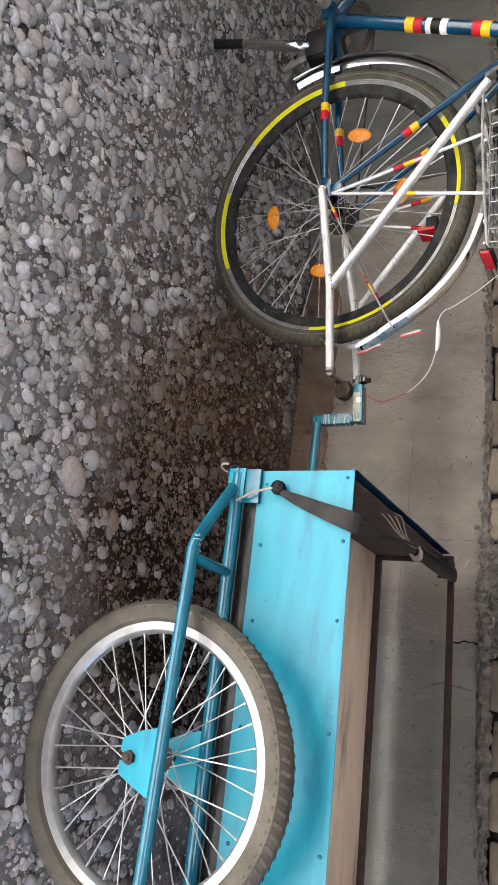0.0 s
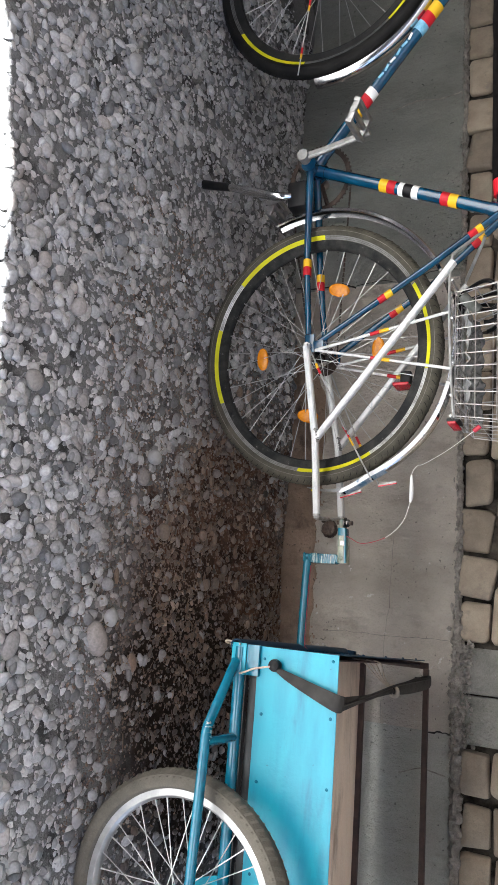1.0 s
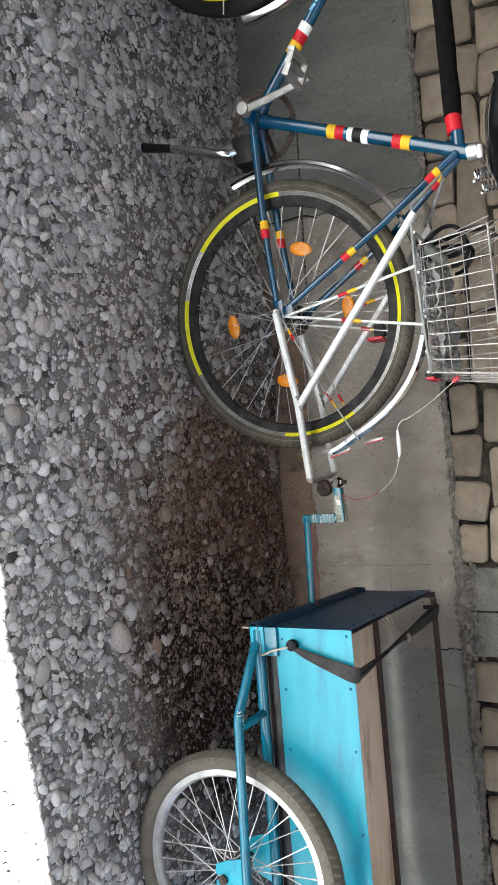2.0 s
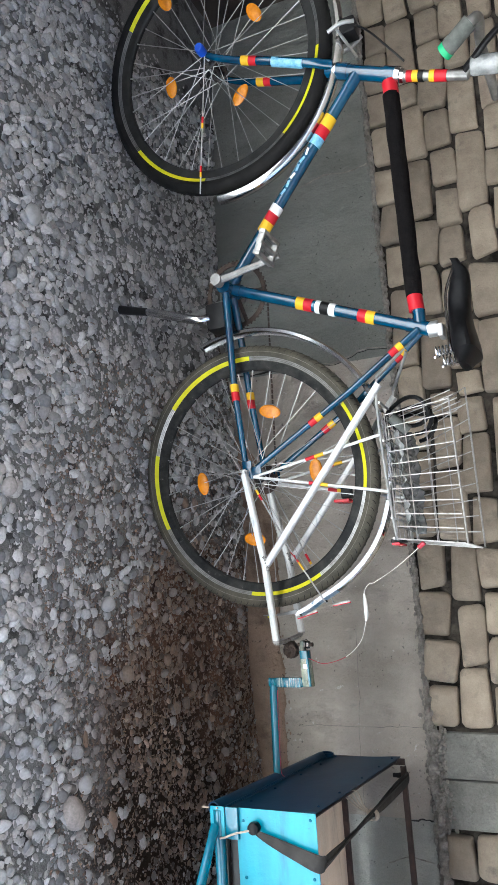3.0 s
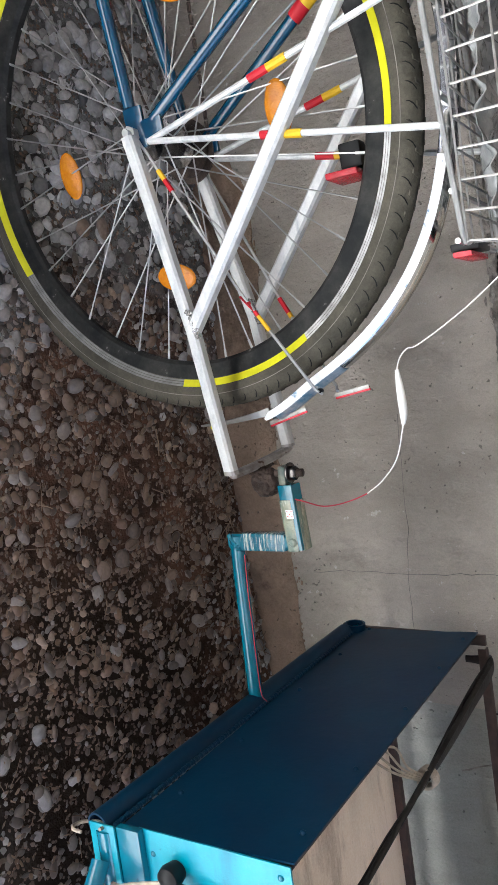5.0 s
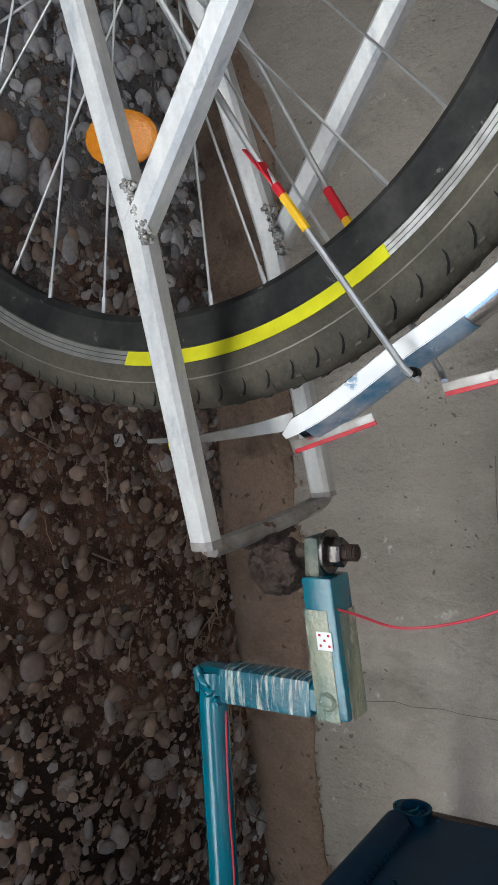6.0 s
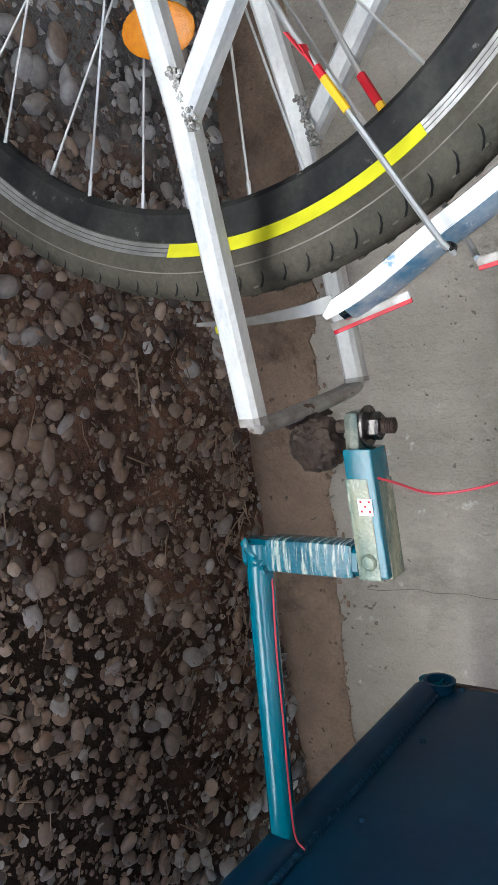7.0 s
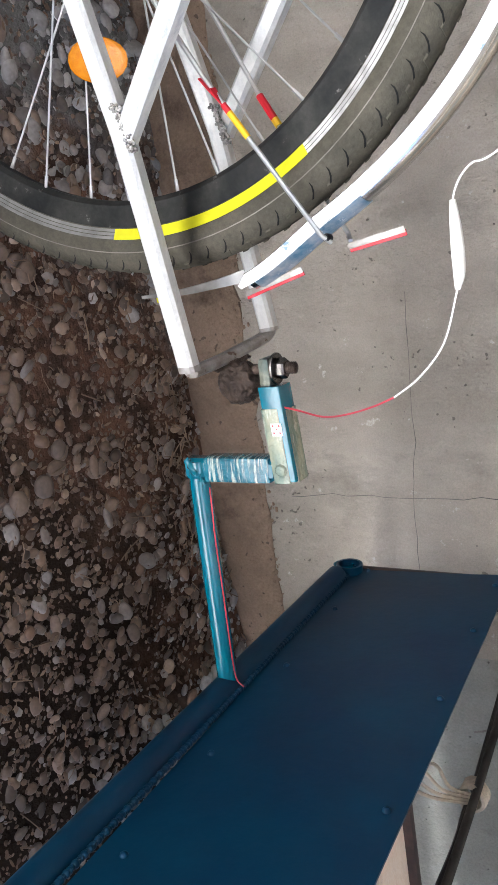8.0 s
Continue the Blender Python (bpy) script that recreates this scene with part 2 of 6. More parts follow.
drawbar_teal = material("drawbar_teal", (0.004, 0.105, 0.155), 0.24, second=(0.006, 0.13, 0.19), scale=40, spots=(0.02, 0.03, 0.035), spot_scale=70, spot_at=0.7, bump=0.2, bump_scale=90, coat=0.4)
strap_rubber = material("strap_rubber", (0.018, 0.0165, 0.015), 0.6, second=(0.036, 0.033, 0.03), scale=30, bump=0.5, bump_scale=60, stain=(0.008, 0.0075, 0.007), stain_scale=50, ior=1.3)
string = material("string", (0.42, 0.35, 0.27), 0.9, second=(0.3, 0.25, 0.2), scale=120)
wire_white = material("wire_white", (0.75, 0.74, 0.71), 0.45)
wire_red = material("wire_red", (0.42, 0.025, 0.045), 0.4)
grip_green = material("grip_green", (0.02, 0.32, 0.12), 0.5)
grip_grey = material("grip_grey", (0.06, 0.064, 0.056), 0.75, second=(0.10, 0.105, 0.095), scale=60)
straw = material("straw", (0.27, 0.195, 0.135), 0.9, second=(0.11, 0.075, 0.05), scale=14)
hub_blue = material("hub_blue", (0.01, 0.06, 0.42), 0.3)
plastic_grey = material("plastic_grey", (0.27, 0.275, 0.27), 0.16, second=(0.15, 0.155, 0.155), scale=38, bump=0.6, bump_scale=60)


def ground_material(name):
    """Grey dusty soil of the yard, and damp brown earth beneath the hitch and by the front wheel, one running into the
    other.
    The colour also holds sunlit paling in the open and shade under the trailer.
    """
    m = bpy.data.materials.new(name)
    m.use_nodes = True
    nt = m.node_tree
    b = nt.nodes["Principled BSDF"]
    b.inputs["Roughness"].default_value, b.inputs["IOR"].default_value = 0.95, 1.25
    co = nt.nodes.new("ShaderNodeNewGeometry").outputs["Position"]

    def fine(sc, detail=5.0, r=0.65):
        t = nt.nodes.new("ShaderNodeTexNoise")
        t.inputs["Scale"].default_value, t.inputs["Detail"].default_value, t.inputs["Roughness"].default_value = sc, detail, r
        nt.links.new(co, t.inputs["Vector"])
        return t.outputs["Fac"]

    def spread(value, lo, hi):
        r = nt.nodes.new("ShaderNodeMapRange")
        r.interpolation_type = "SMOOTHSTEP"
        r.inputs["From Min"].default_value, r.inputs["From Max"].default_value = lo, hi
        nt.links.new(value, r.inputs["Value"])
        return r.outputs[0]

    def mix(fac, a, c, blend="MIX"):
        x = nt.nodes.new("ShaderNodeMix")
        x.data_type, x.blend_type = "RGBA", blend
        for sock, v in ((x.inputs[0], fac), (x.inputs[6], a), (x.inputs[7], c)):
            if isinstance(v, tuple):
                sock.default_value = (*v, 1)
            elif isinstance(v, float):
                sock.default_value = v
            else:
                nt.links.new(v, sock)
        return x.outputs[2]

    def away(centre, radii):
        sub = nt.nodes.new("ShaderNodeVectorMath")
        sub.operation = "SUBTRACT"
        sub.inputs[1].default_value = centre
        nt.links.new(co, sub.inputs[0])
        div = nt.nodes.new("ShaderNodeVectorMath")
        div.operation = "DIVIDE"
        div.inputs[1].default_value = radii
        nt.links.new(sub.outputs[0], div.inputs[0])
        size = nt.nodes.new("ShaderNodeVectorMath")
        size.operation = "LENGTH"
        nt.links.new(div.outputs[0], size.inputs[0])
        return size.outputs["Value"]

    def calc(op, a, c):
        x = nt.nodes.new("ShaderNodeMath")
        x.operation = op
        for sock, v in ((x.inputs[0], a), (x.inputs[1], c)):
            if isinstance(v, float):
                sock.default_value = v
            else:
                nt.links.new(v, sock)
        return x.outputs[0]

    patch = away((0.30, 2.12, 0.0), (0.56, 0.43, 9))
    ragged = calc("ADD", patch, calc("MULTIPLY", calc("SUBTRACT", fine(7.0), 0.5), 1.5))
    dust = mix(spread(fine(11.0), 0.49, 0.64), (0.165, 0.161, 0.155), (0.055, 0.053, 0.050))
    dust = mix(spread(fine(160.0), 0.60, 0.68), dust, (0.28, 0.272, 0.26))
    damp = mix(spread(fine(19.0), 0.38, 0.62), (0.12, 0.066, 0.043), (0.030, 0.0175, 0.0125))
    damp = mix(spread(fine(170.0), 0.62, 0.70), damp, (0.17, 0.125, 0.095))
    colour = mix(spread(ragged, 0.70, 1.15), damp, dust)
    # out in the open the colour is paled, for sunlight and its bounce
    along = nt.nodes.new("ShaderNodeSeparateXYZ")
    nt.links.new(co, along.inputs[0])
    # near-black patch under the trailer's front: its shade painted into the soil
    trailer_shade = spread(calc("ADD", away((0.60, 1.97, 0.0), (0.42, 0.36, 9)), calc("MULTIPLY", calc("SUBTRACT", fine(6.0), 0.5), 1.2)), 0.55, 1.1)
    colour = mix(trailer_shade, (0.020, 0.0132, 0.0088), colour)
    # the paled colour, painted by distance from the wall as the sun's brightness
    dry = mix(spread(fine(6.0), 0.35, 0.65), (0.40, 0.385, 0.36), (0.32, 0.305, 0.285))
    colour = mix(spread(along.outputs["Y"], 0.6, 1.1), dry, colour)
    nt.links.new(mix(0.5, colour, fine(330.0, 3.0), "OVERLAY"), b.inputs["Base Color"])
    bp = nt.nodes.new("ShaderNodeBump")
    bp.inputs["Strength"].default_value, bp.inputs["Distance"].default_value = 1.0, 0.005
    nt.links.new(fine(150.0), bp.inputs["Height"])
    nt.links.new(bp.outputs[0], b.inputs["Normal"])
    return m


yard_soil = ground_material("yard_soil")


def pebble_material(name, low, high, island=True, dark=1.0, clinging=0.75, warm=1.0, rough=0.8, tint=1.0):
    """Smooth river stone: a grey of its own for each pebble, dust and earth on some."""
    m = bpy.data.materials.new(name)
    m.use_nodes = True
    nt = m.node_tree
    b = nt.nodes["Principled BSDF"]
    b.inputs["Roughness"].default_value = rough
    geo = nt.nodes.new("ShaderNodeNewGeometry")
    ran = geo.outputs["Random Per Island"] if island else nt.nodes.new("ShaderNodeObjectInfo").outputs["Random"]
    ramp_node = nt.nodes.new("ShaderNodeValToRGB")
    ramp_node.color_ramp.interpolation = "LINEAR"
    el = ramp_node.color_ramp.elements
    el[0].color, el[1].color = (*low, 1), (*high, 1)
    for at, c in ((0.2, (0.25, 0.25, 0.247)), (0.4, (0.38, 0.373, 0.355)), (0.55, (0.28, 0.25, 0.212)), (0.63, (0.44, 0.36, 0.29)), (0.72, (0.47, 0.465, 0.445)), (0.86, (0.37, 0.315, 0.262))):
        e = el.new(at)
        c = tuple(c[1] + (v - c[1]) * tint for v in c)
        e.color = (c[0] * dark, c[1] * (1 - 0.36 * warm * (1 - dark)) * dark, c[2] * (1 - 0.58 * warm * (1 - dark)) * dark, 1)
    nt.links.new(ran, ramp_node.inputs[0])
    veil = nt.nodes.new("ShaderNodeTexNoise")
    veil.inputs["Scale"].default_value, veil.inputs["Detail"].default_value = 3.2, 5.0
    nt.links.new(geo.outputs["Position"], veil.inputs["Vector"])
    grain = nt.nodes.new("ShaderNodeTexNoise")
    grain.inputs["Scale"].default_value, grain.inputs["Detail"].default_value = 160.0, 4.0
    nt.links.new(geo.outputs["Position"], grain.inputs["Vector"])
    # earth clings to the stones round the bare patch beneath the hitch
    far = nt.nodes.new("ShaderNodeVectorMath")
    far.operation = "DISTANCE"
    far.inputs[1].default_value = (0.30, 2.10, 0.03)
    nt.links.new(geo.outputs["Position"], far.inputs[0])
    near = nt.nodes.new("ShaderNodeMapRange")
    near.inputs["From Min"].default_value, near.inputs["From Max"].default_value = 0.75, 0.25
    near.inputs["To Min"].default_value, near.inputs["To Max"].default_value = 0.0, 0.34
    nt.links.new(far.outputs["Value"], near.inputs["Value"])
    add = nt.nodes.new("ShaderNodeMath")
    nt.links.new(veil.outputs["Fac"], add.inputs[0])
    nt.links.new(near.outputs[0], add.inputs[1])
    soft_map = nt.nodes.new("ShaderNodeMapRange")
    soft_map.inputs["From Min"].default_value, soft_map.inputs["From Max"].default_value = 0.52, 0.92
    soft_map.inputs["To Max"].default_value = clinging
    nt.links.new(add.outputs[0], soft_map.inputs["Value"])
    mixed = nt.nodes.new("ShaderNodeMix")
    mixed.data_type = "RGBA"
    nt.links.new(soft_map.outputs[0], mixed.inputs["Factor"])
    nt.links.new(ramp_node.outputs[0], mixed.inputs[6])
    mixed.inputs[7].default_value = (0.118, 0.081, 0.060, 1)
    fleck = nt.nodes.new("ShaderNodeMix")
    fleck.data_type, fleck.blend_type = "RGBA", "OVERLAY"
    fleck.inputs["Factor"].default_value = 0.5
    nt.links.new(mixed.outputs[2], fleck.inputs[6])
    nt.links.new(grain.outputs["Fac"], fleck.inputs[7])
    nt.links.new(fleck.outputs[2], b.inputs["Base Color"])
    return m


pebble = pebble_material("pebble", (0.10, 0.10, 0.10), (0.56, 0.553, 0.54), dark=1.0, tint=0.35, rough=0.5)
dirty_pebble = pebble_material("dirty_pebble", (0.018, 0.013, 0.0095), (0.42, 0.325, 0.25), dark=0.46, clinging=0.36, warm=1.25, rough=0.42)
# pebbles darkened in colour for the shade about the trailer
shade_pebble = pebble_material("shade_pebble", (0.03, 0.026, 0.022), (0.24, 0.215, 0.195), dark=0.29, clinging=0.15, warm=0.5, rough=0.5, tint=0.7)
dirty_single = pebble_material("dirty_single", (0.10, 0.088, 0.072), (0.24, 0.195, 0.15), False, dark=0.54, clinging=0.4, warm=1.2, rough=0.5)
pebble_single = pebble_material("pebble_single", (0.20, 0.20, 0.20), (0.38, 0.372, 0.36), False, dark=0.9, tint=0.5)
earth_grit = pebble_material("earth_grit", (0.040, 0.022, 0.015), (0.36, 0.25, 0.17), dark=0.36, clinging=0.6, warm=1.2, rough=0.5)
pale_pebble = material("pale_pebble", (0.42, 0.412, 0.395), 0.75, second=(0.31, 0.302, 0.288), scale=40, bump=0.15, bump_scale=200)


# ---- builders ----
def part(name, bm, mat, parent=None, label="", smooth=True):
    me = bpy.data.meshes.new(name)
    bm.to_mesh(me)
    bm.free()
    for p in me.polygons:
        p.use_smooth = smooth
    for one in mat if isinstance(mat, list) else [mat]:
        me.materials.append(one)
    if smooth:
        me.set_sharp_from_angle(angle=radians(38))
    ob = new(name, me)
    if parent is not None:
        ob.parent = parent
        ob.matrix_parent_inverse = anchor(parent).inverted()
    if label:
        ob["label"] = label
    return ob


def anchor(ob):
    m = ob.matrix_basis.copy()
    if ob.parent is not None:
        m = anchor(ob.parent) @ ob.matrix_parent_inverse @ m
    return m


def thing(name, at, label, category, group=""):
    ob = new(name)
    ob.location = at
    ob.empty_display_size = 0.05
    return tagged(ob, label, category, group)


def box(bm, lo, hi, bevel=0.0, m=None):
    c = [(a + b) / 2 for a, b in zip(lo, hi)]
    s = [b - a for a, b in zip(lo, hi)]
    made = bmesh.ops.create_cube(bm, size=1.0, matrix=Matrix.Translation(c) @ Matrix.Diagonal((*s, 1)))
    if bevel:
        edges = list({e for v in made["verts"] for e in v.link_edges})
        got = bmesh.ops.bevel(bm, geom=edges, offset=bevel, segments=2, affect="EDGES", profile=0.6)
        verts = list({v for f in got["faces"] for v in f.verts})
    else:
        verts = made["verts"]
    if m is not None:
        bmesh.ops.transform(bm, matrix=m, verts=verts)
    return bm


def smoothed(points, steps=6):
    """A rounded line through the points (Catmull-Rom)."""
    p = [Vector(q) for q in points]
    p = [2 * p[0] - p[1], *p, 2 * p[-1] - p[-2]]
    out = []
    for a, b, c, d in zip(p, p[1:], p[2:], p[3:]):
        for k in range(steps):
            t = k / steps
            out.append(0.5 * (2 * b + (c - a) * t + (2 * a - 5 * b + 4 * c - d) * t * t + (3 * b - a - 3 * c + d) * t ** 3))
    return [*out, p[-2]]


def sweep(bm, points, profile, up=(0, 0, 1), caps=True, closed=False):
    """Draws a profile [(a, b), ...] along the points; a runs across, b along 'up'. profile may be a function of the share of the way."""
    pts = [Vector(p) for p in points]
    n = len(pts)
    rings, side = [], None
    for k, p in enumerate(pts):
        if closed:
            d = pts[(k + 1) % n] - pts[k - 1]
        else:
            d = pts[min(k + 1, n - 1)] - pts[max(k - 1, 0)]
        d.normalize()
        if side is None:
            u = Vector(up)
            if abs(u.dot(d)) > 0.95:
                u = Vector((1, 0, 0)) if abs(d.x) < 0.9 else Vector((0, 1, 0))
            side = d.cross(u).normalized()
        else:
            side = (side - d * side.dot(d)).normalized()
        top = side.cross(d)
        prof = profile(k / max(n - 1, 1)) if callable(profile) else profile
        rings.append([bm.verts.new(p + side * a + top * b) for a, b in prof])
    m = len(rings[0])
    pairs = list(zip(rings, rings[1:])) + ([(rings[-1], rings[0])] if closed else [])
    for r, s in pairs:
        for k in range(m):
            bm.faces.new((r[k], r[(k + 1) % m], s[(k + 1) % m], s[k]))
    if caps and not closed:
        bm.faces.new(rings[0])
        bm.faces.new(rings[-1][::-1])
    return bm


def flat_strip(w, h):
    return [(w, -h), (w, h), (-w, h), (-w, -h)]


def disc(r, n=10):
    return [(r * math.cos(2 * math.pi * k / n), r * math.sin(2 * math.pi * k / n)) for k in range(n)]


def tube(bm, points, r, n=10, caps=True):
    if callable(r):
        return sweep(bm, points, lambda s: disc(r(s), n), caps=caps)
    return sweep(bm, points, disc(r, n), caps=caps)


def square(w, h, c=0.003):
    a, b = w / 2, h / 2
    return [(a - c, -b), (a, -b + c), (a, b - c), (a - c, b), (-a + c, b), (-a, b - c), (-a, -b + c), (-a + c, -b)]


def lathe(bm, profile, centre, n=64, a0=0.0, a1=360.0, axis="y"):
    """Turns a profile [(radius, along), ...] round the y axis through centre; a0, a1 in degrees from +x towards +z."""
    full = abs(a1 - a0) >= 359.9
    count = n if full else max(2, int(n * abs(a1 - a0) / 360) + 1)
    rings = []
    for k in range(count):
        a = radians(a0 + (a1 - a0) * k / (count if full else count - 1))
        ring = []
        for r, y in profile:
            if axis == "y":
                v = (r * math.cos(a), y, r * math.sin(a))
            elif axis == "z":
                v = (r * math.cos(a), r * math.sin(a), y)
            else:
                v = (y, r * math.cos(a), r * math.sin(a))
            ring.append(bm.verts.new(Vector(centre) + Vector(v)))
        rings.append(ring)
    m = len(profile)
    for r, s in list(zip(rings, rings[1:])) + ([(rings[-1], rings[0])] if full else []):
        for k in range(m):
            bm.faces.new((r[k], r[(k + 1) % m], s[(k + 1) % m], s[k]))
    if not full:
        bm.faces.new(rings[0])
        bm.faces.new(rings[-1][::-1])
    bmesh.ops.recalc_face_normals(bm, faces=bm.faces[:])
    return bm


def arc_ring(r_in, r_out, y0, y1):
    return [(r_in, y0), (r_out, y0), (r_out, y1), (r_in, y1)]


# ---- the setting ----
WALL_Y = 2.41


def ramp(a, b, v):
    s = max(0.0, min(1.0, (v - a) / (b - a)))
    return s * s * (3 - 2 * s)


def ground_height(x, y):
    """The yard rises a little towards the trailer, and is banked up against the foundation."""
    bank = ramp(2.02, 2.42, y) * ramp(-1.3, -0.1, x) * 0.085
    return bank + 0.085 * ramp(0.1, 1.05, x) + 0.008 * noise.noise((x * 3, y * 3, 0.0)) + 0.004 * noise.noise((x * 11, y * 11, 2.0)) - 0.008


def earthy(x, y):
    """How far bare brown earth shows between the pebbles, 0 to 1."""
    d = math.hypot((x - 0.30) / 0.58, (y - 2.12) / 0.44)
    e = math.hypot((x + 0.82) / 0.32, (y - 2.14) / 0.19)
    g = math.hypot((x - 0.64) / 0.40, (y - 1.88) / 0.33)
    return max(0.0, min(1.0, 1.55 - 1.15 * min(d, g, e + 0.75) + 0.5 * noise.noise((x * 4, y * 4, 7.0))))


def plinth_top(x):
    return 0.628 + 0.033 * x + 0.006 * noise.noise((x * 9, 0.0, 3.0)) + 0.006 * noise.noise((x * 31, 4.0, 3.0))


bm = bmesh.new()
xs = [-90, -30, -12, -6] + [-3.6 + 0.03 * k for k in range(221)] + [6, 12, 30, 90]
ys = [-90, -30, -12, -5, -2, -0.8] + [0.03 * k for k in range(84)] + [3.2]
grid = [[bm.verts.new((x, y, ground_height(x, y))) for x in xs] for y in ys]
for r, s in zip(grid, grid[1:]):
    for k in range(len(xs) - 1):
        bm.faces.new((r[k], r[k + 1], s[k + 1], s[k]))
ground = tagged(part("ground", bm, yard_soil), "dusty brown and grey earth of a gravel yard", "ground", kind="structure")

# the concrete foundation: a cast face with slight waves, a rough upper edge
bm = bmesh.new()
cols = [-3.5 + 0.025 * k for k in range(281)]
rows = [-0.2] + [0.03 * k for k in range(21)]
face = []
for x in cols:
    top = plinth_top(x)
    line = [bm.verts.new((x, WALL_Y + 0.004 * noise.noise((x * 2.1, z * 3.0, 1.0)) + 0.0015 * noise.noise((x * 14, z * 14, 5.0)), min(z, top - 0.006))) for z in rows]
    line += [bm.verts.new((x, WALL_Y + 0.004, top)), bm.verts.new((x, WALL_Y + 0.40, top + 0.002)), bm.verts.new((x, WALL_Y + 0.40, -0.2))]
    face.append(line)
for a, b in zip(face, face[1:]):
    for k in range(len(a) - 1):
        bm.faces.new((a[k], b[k], b[k + 1], a[k + 1]))
for f in bm.faces:
    f.material_index = 1 if f.calc_center_median().x < -0.785 else 2 if f.calc_center_median().x > 0.602 else 0
plinth = tagged(part("wall_foundation", bm, [concrete, old_concrete, damp_concrete]), "grey cast concrete house foundation, cracked, pitted and stained", "foundation", kind="structure")

# a rough footing at its base, stained brown by splashed earth
bm = bmesh.new()
line_a = []
for k in range(170):
    x = -0.75 + 0.02 * k
    top = 0.190 + 0.02 * x + 0.010 * noise.noise((x * 6, 1.0, 9.0)) + 0.010 * noise.noise((x * 19, 1.0, 9.0)) + 0.007 * noise.noise((x * 55, 3.0, 9.0)) - 0.2 * ramp(-0.35, -0.75, x)
    out = 0.007 + 0.002 * noise.noise((x * 5, 6.0, 2.0))
    line_a.append([bm.verts.new(p) for p in ((x, WALL_Y - out - 0.004, -0.1), (x, WALL_Y - out - 0.002, top - 0.06), (x, WALL_Y - out, top - 0.012), (x, WALL_Y - out * 0.5, top - 0.002), (x, WALL_Y + 0.01, top))])
for a, b in zip(line_a, line_a[1:]):
    for k in range(4):
        bm.faces.new((a[k], b[k], b[k + 1], a[k + 1]))
part("footing", bm, stained_concrete, plinth, "concrete base stained brown by splashed earth")
rng = random.Random(31)
bm = bmesh.new()
for k in range(700):
    x = rng.uniform(-0.3, 1.0)
    top = 0.190 + 0.02 * x + 0.010 * noise.noise((x * 6, 1.0, 9.0)) + 0.010 * noise.noise((x * 19, 1.0, 9.0))
    r = 0.0008 + 0.0030 * rng.random() ** 2.5
    made = bmesh.ops.create_icosphere(bm, subdivisions=1, radius=r, matrix=Matrix.Translation((x, WALL_Y - 0.006, top + rng.gauss(-0.004, 0.006) - (0.05 * rng.random() if k % 3 == 0 else 0))) @ Matrix.Diagonal((rng.uniform(0.7, 1.8), 0.7, rng.uniform(0.6, 1.2), 1)))
    for v in made["verts"]:
        v.co += Vector((rng.uniform(-1, 1), rng.uniform(-1, 1), rng.uniform(-1, 1))) * r * 0.3
part("footing_crumbs", bm, stained_concrete, plinth, "crumbs of earth and mortar on the footing's edge", smooth=False)["kind"] = "stuff"


def crack(points, width, mat=None):
    """A jagged line lying on the foundation's face."""
    bm = bmesh.new()
    pts = smoothed(points, 5)
    prev = None
    for k, p in enumerate(pts):
        x, z = p.x + 0.004 * noise.noise((k * 0.9, 1.0, p.x * 9)), p.z + 0.004 * noise.noise((k * 0.9, 5.0, p.x * 9))
        d = (pts[min(k + 1, len(pts) - 1)] - pts[max(k - 1, 0)]).normalized()
        w = width * (0.6 + 0.8 * abs(noise.noise((k * 0.7, 2.0, p.z * 11)))) / 2
        y = WALL_Y - 0.0058
        here = (bm.verts.new((x - d.z * w, y, z + d.x * w)), bm.verts.new((x + d.z * w, y, z - d.x * w)))
        if prev:
            bm.faces.new((*prev, here[1], here[0]))
        prev = here
    return part("crack", bm, mat or dark_gap, plinth, smooth=False)


crack([(-1.43, 0, 0.33), (-1.45, 0, 0.42), (-1.44, 0, 0.50), (-1.45, 0, 0.575)], 0.006, pale_mortar)
crack([(0.605, 0, 0.565), (0.598, 0, 0.61), (0.60, 0, 0.645)], 0.005)
crack([(0.359, 0, 0.24), (0.353, 0, 0.33), (0.356, 0, 0.434), (0.350, 0, 0.55), (0.352, 0, 0.63)], 0.0012, faint_line)
crack([(0.06, 0, 0.441), (0.27, 0, 0.440), (0.36, 0, 0.434), (0.46, 0, 0.435), (0.60, 0, 0.438)], 0.0010, faint_line)
crack([(-0.79, 0, 0.03), (-0.78, 0, 0.12), (-0.785, 0, 0.20), (-0.77, 0, 0.25)], 0.007)
crack([(-0.775, 0, 0.25), (-0.785, 0, 0.34), (-0.77, 0, 0.42), (-0.80, 0, 0.52), (-0.795, 0, 0.598)], 0.003)
crack([(-0.781, 0, 0.30), (-0.79, 0, 0.34), (-0.776, 0, 0.42), (-0.806, 0, 0.52), (-0.80, 0, 0.595)], 0.004, pale_mortar)
crack([(0.72, 0, 0.50), (0.70, 0, 0.56), (0.71, 0, 0.63)], 0.004, pale_mortar)

# crumbled mortar along the upper edge of the foundation
rng = random.Random(5)
bm = bmesh.new()
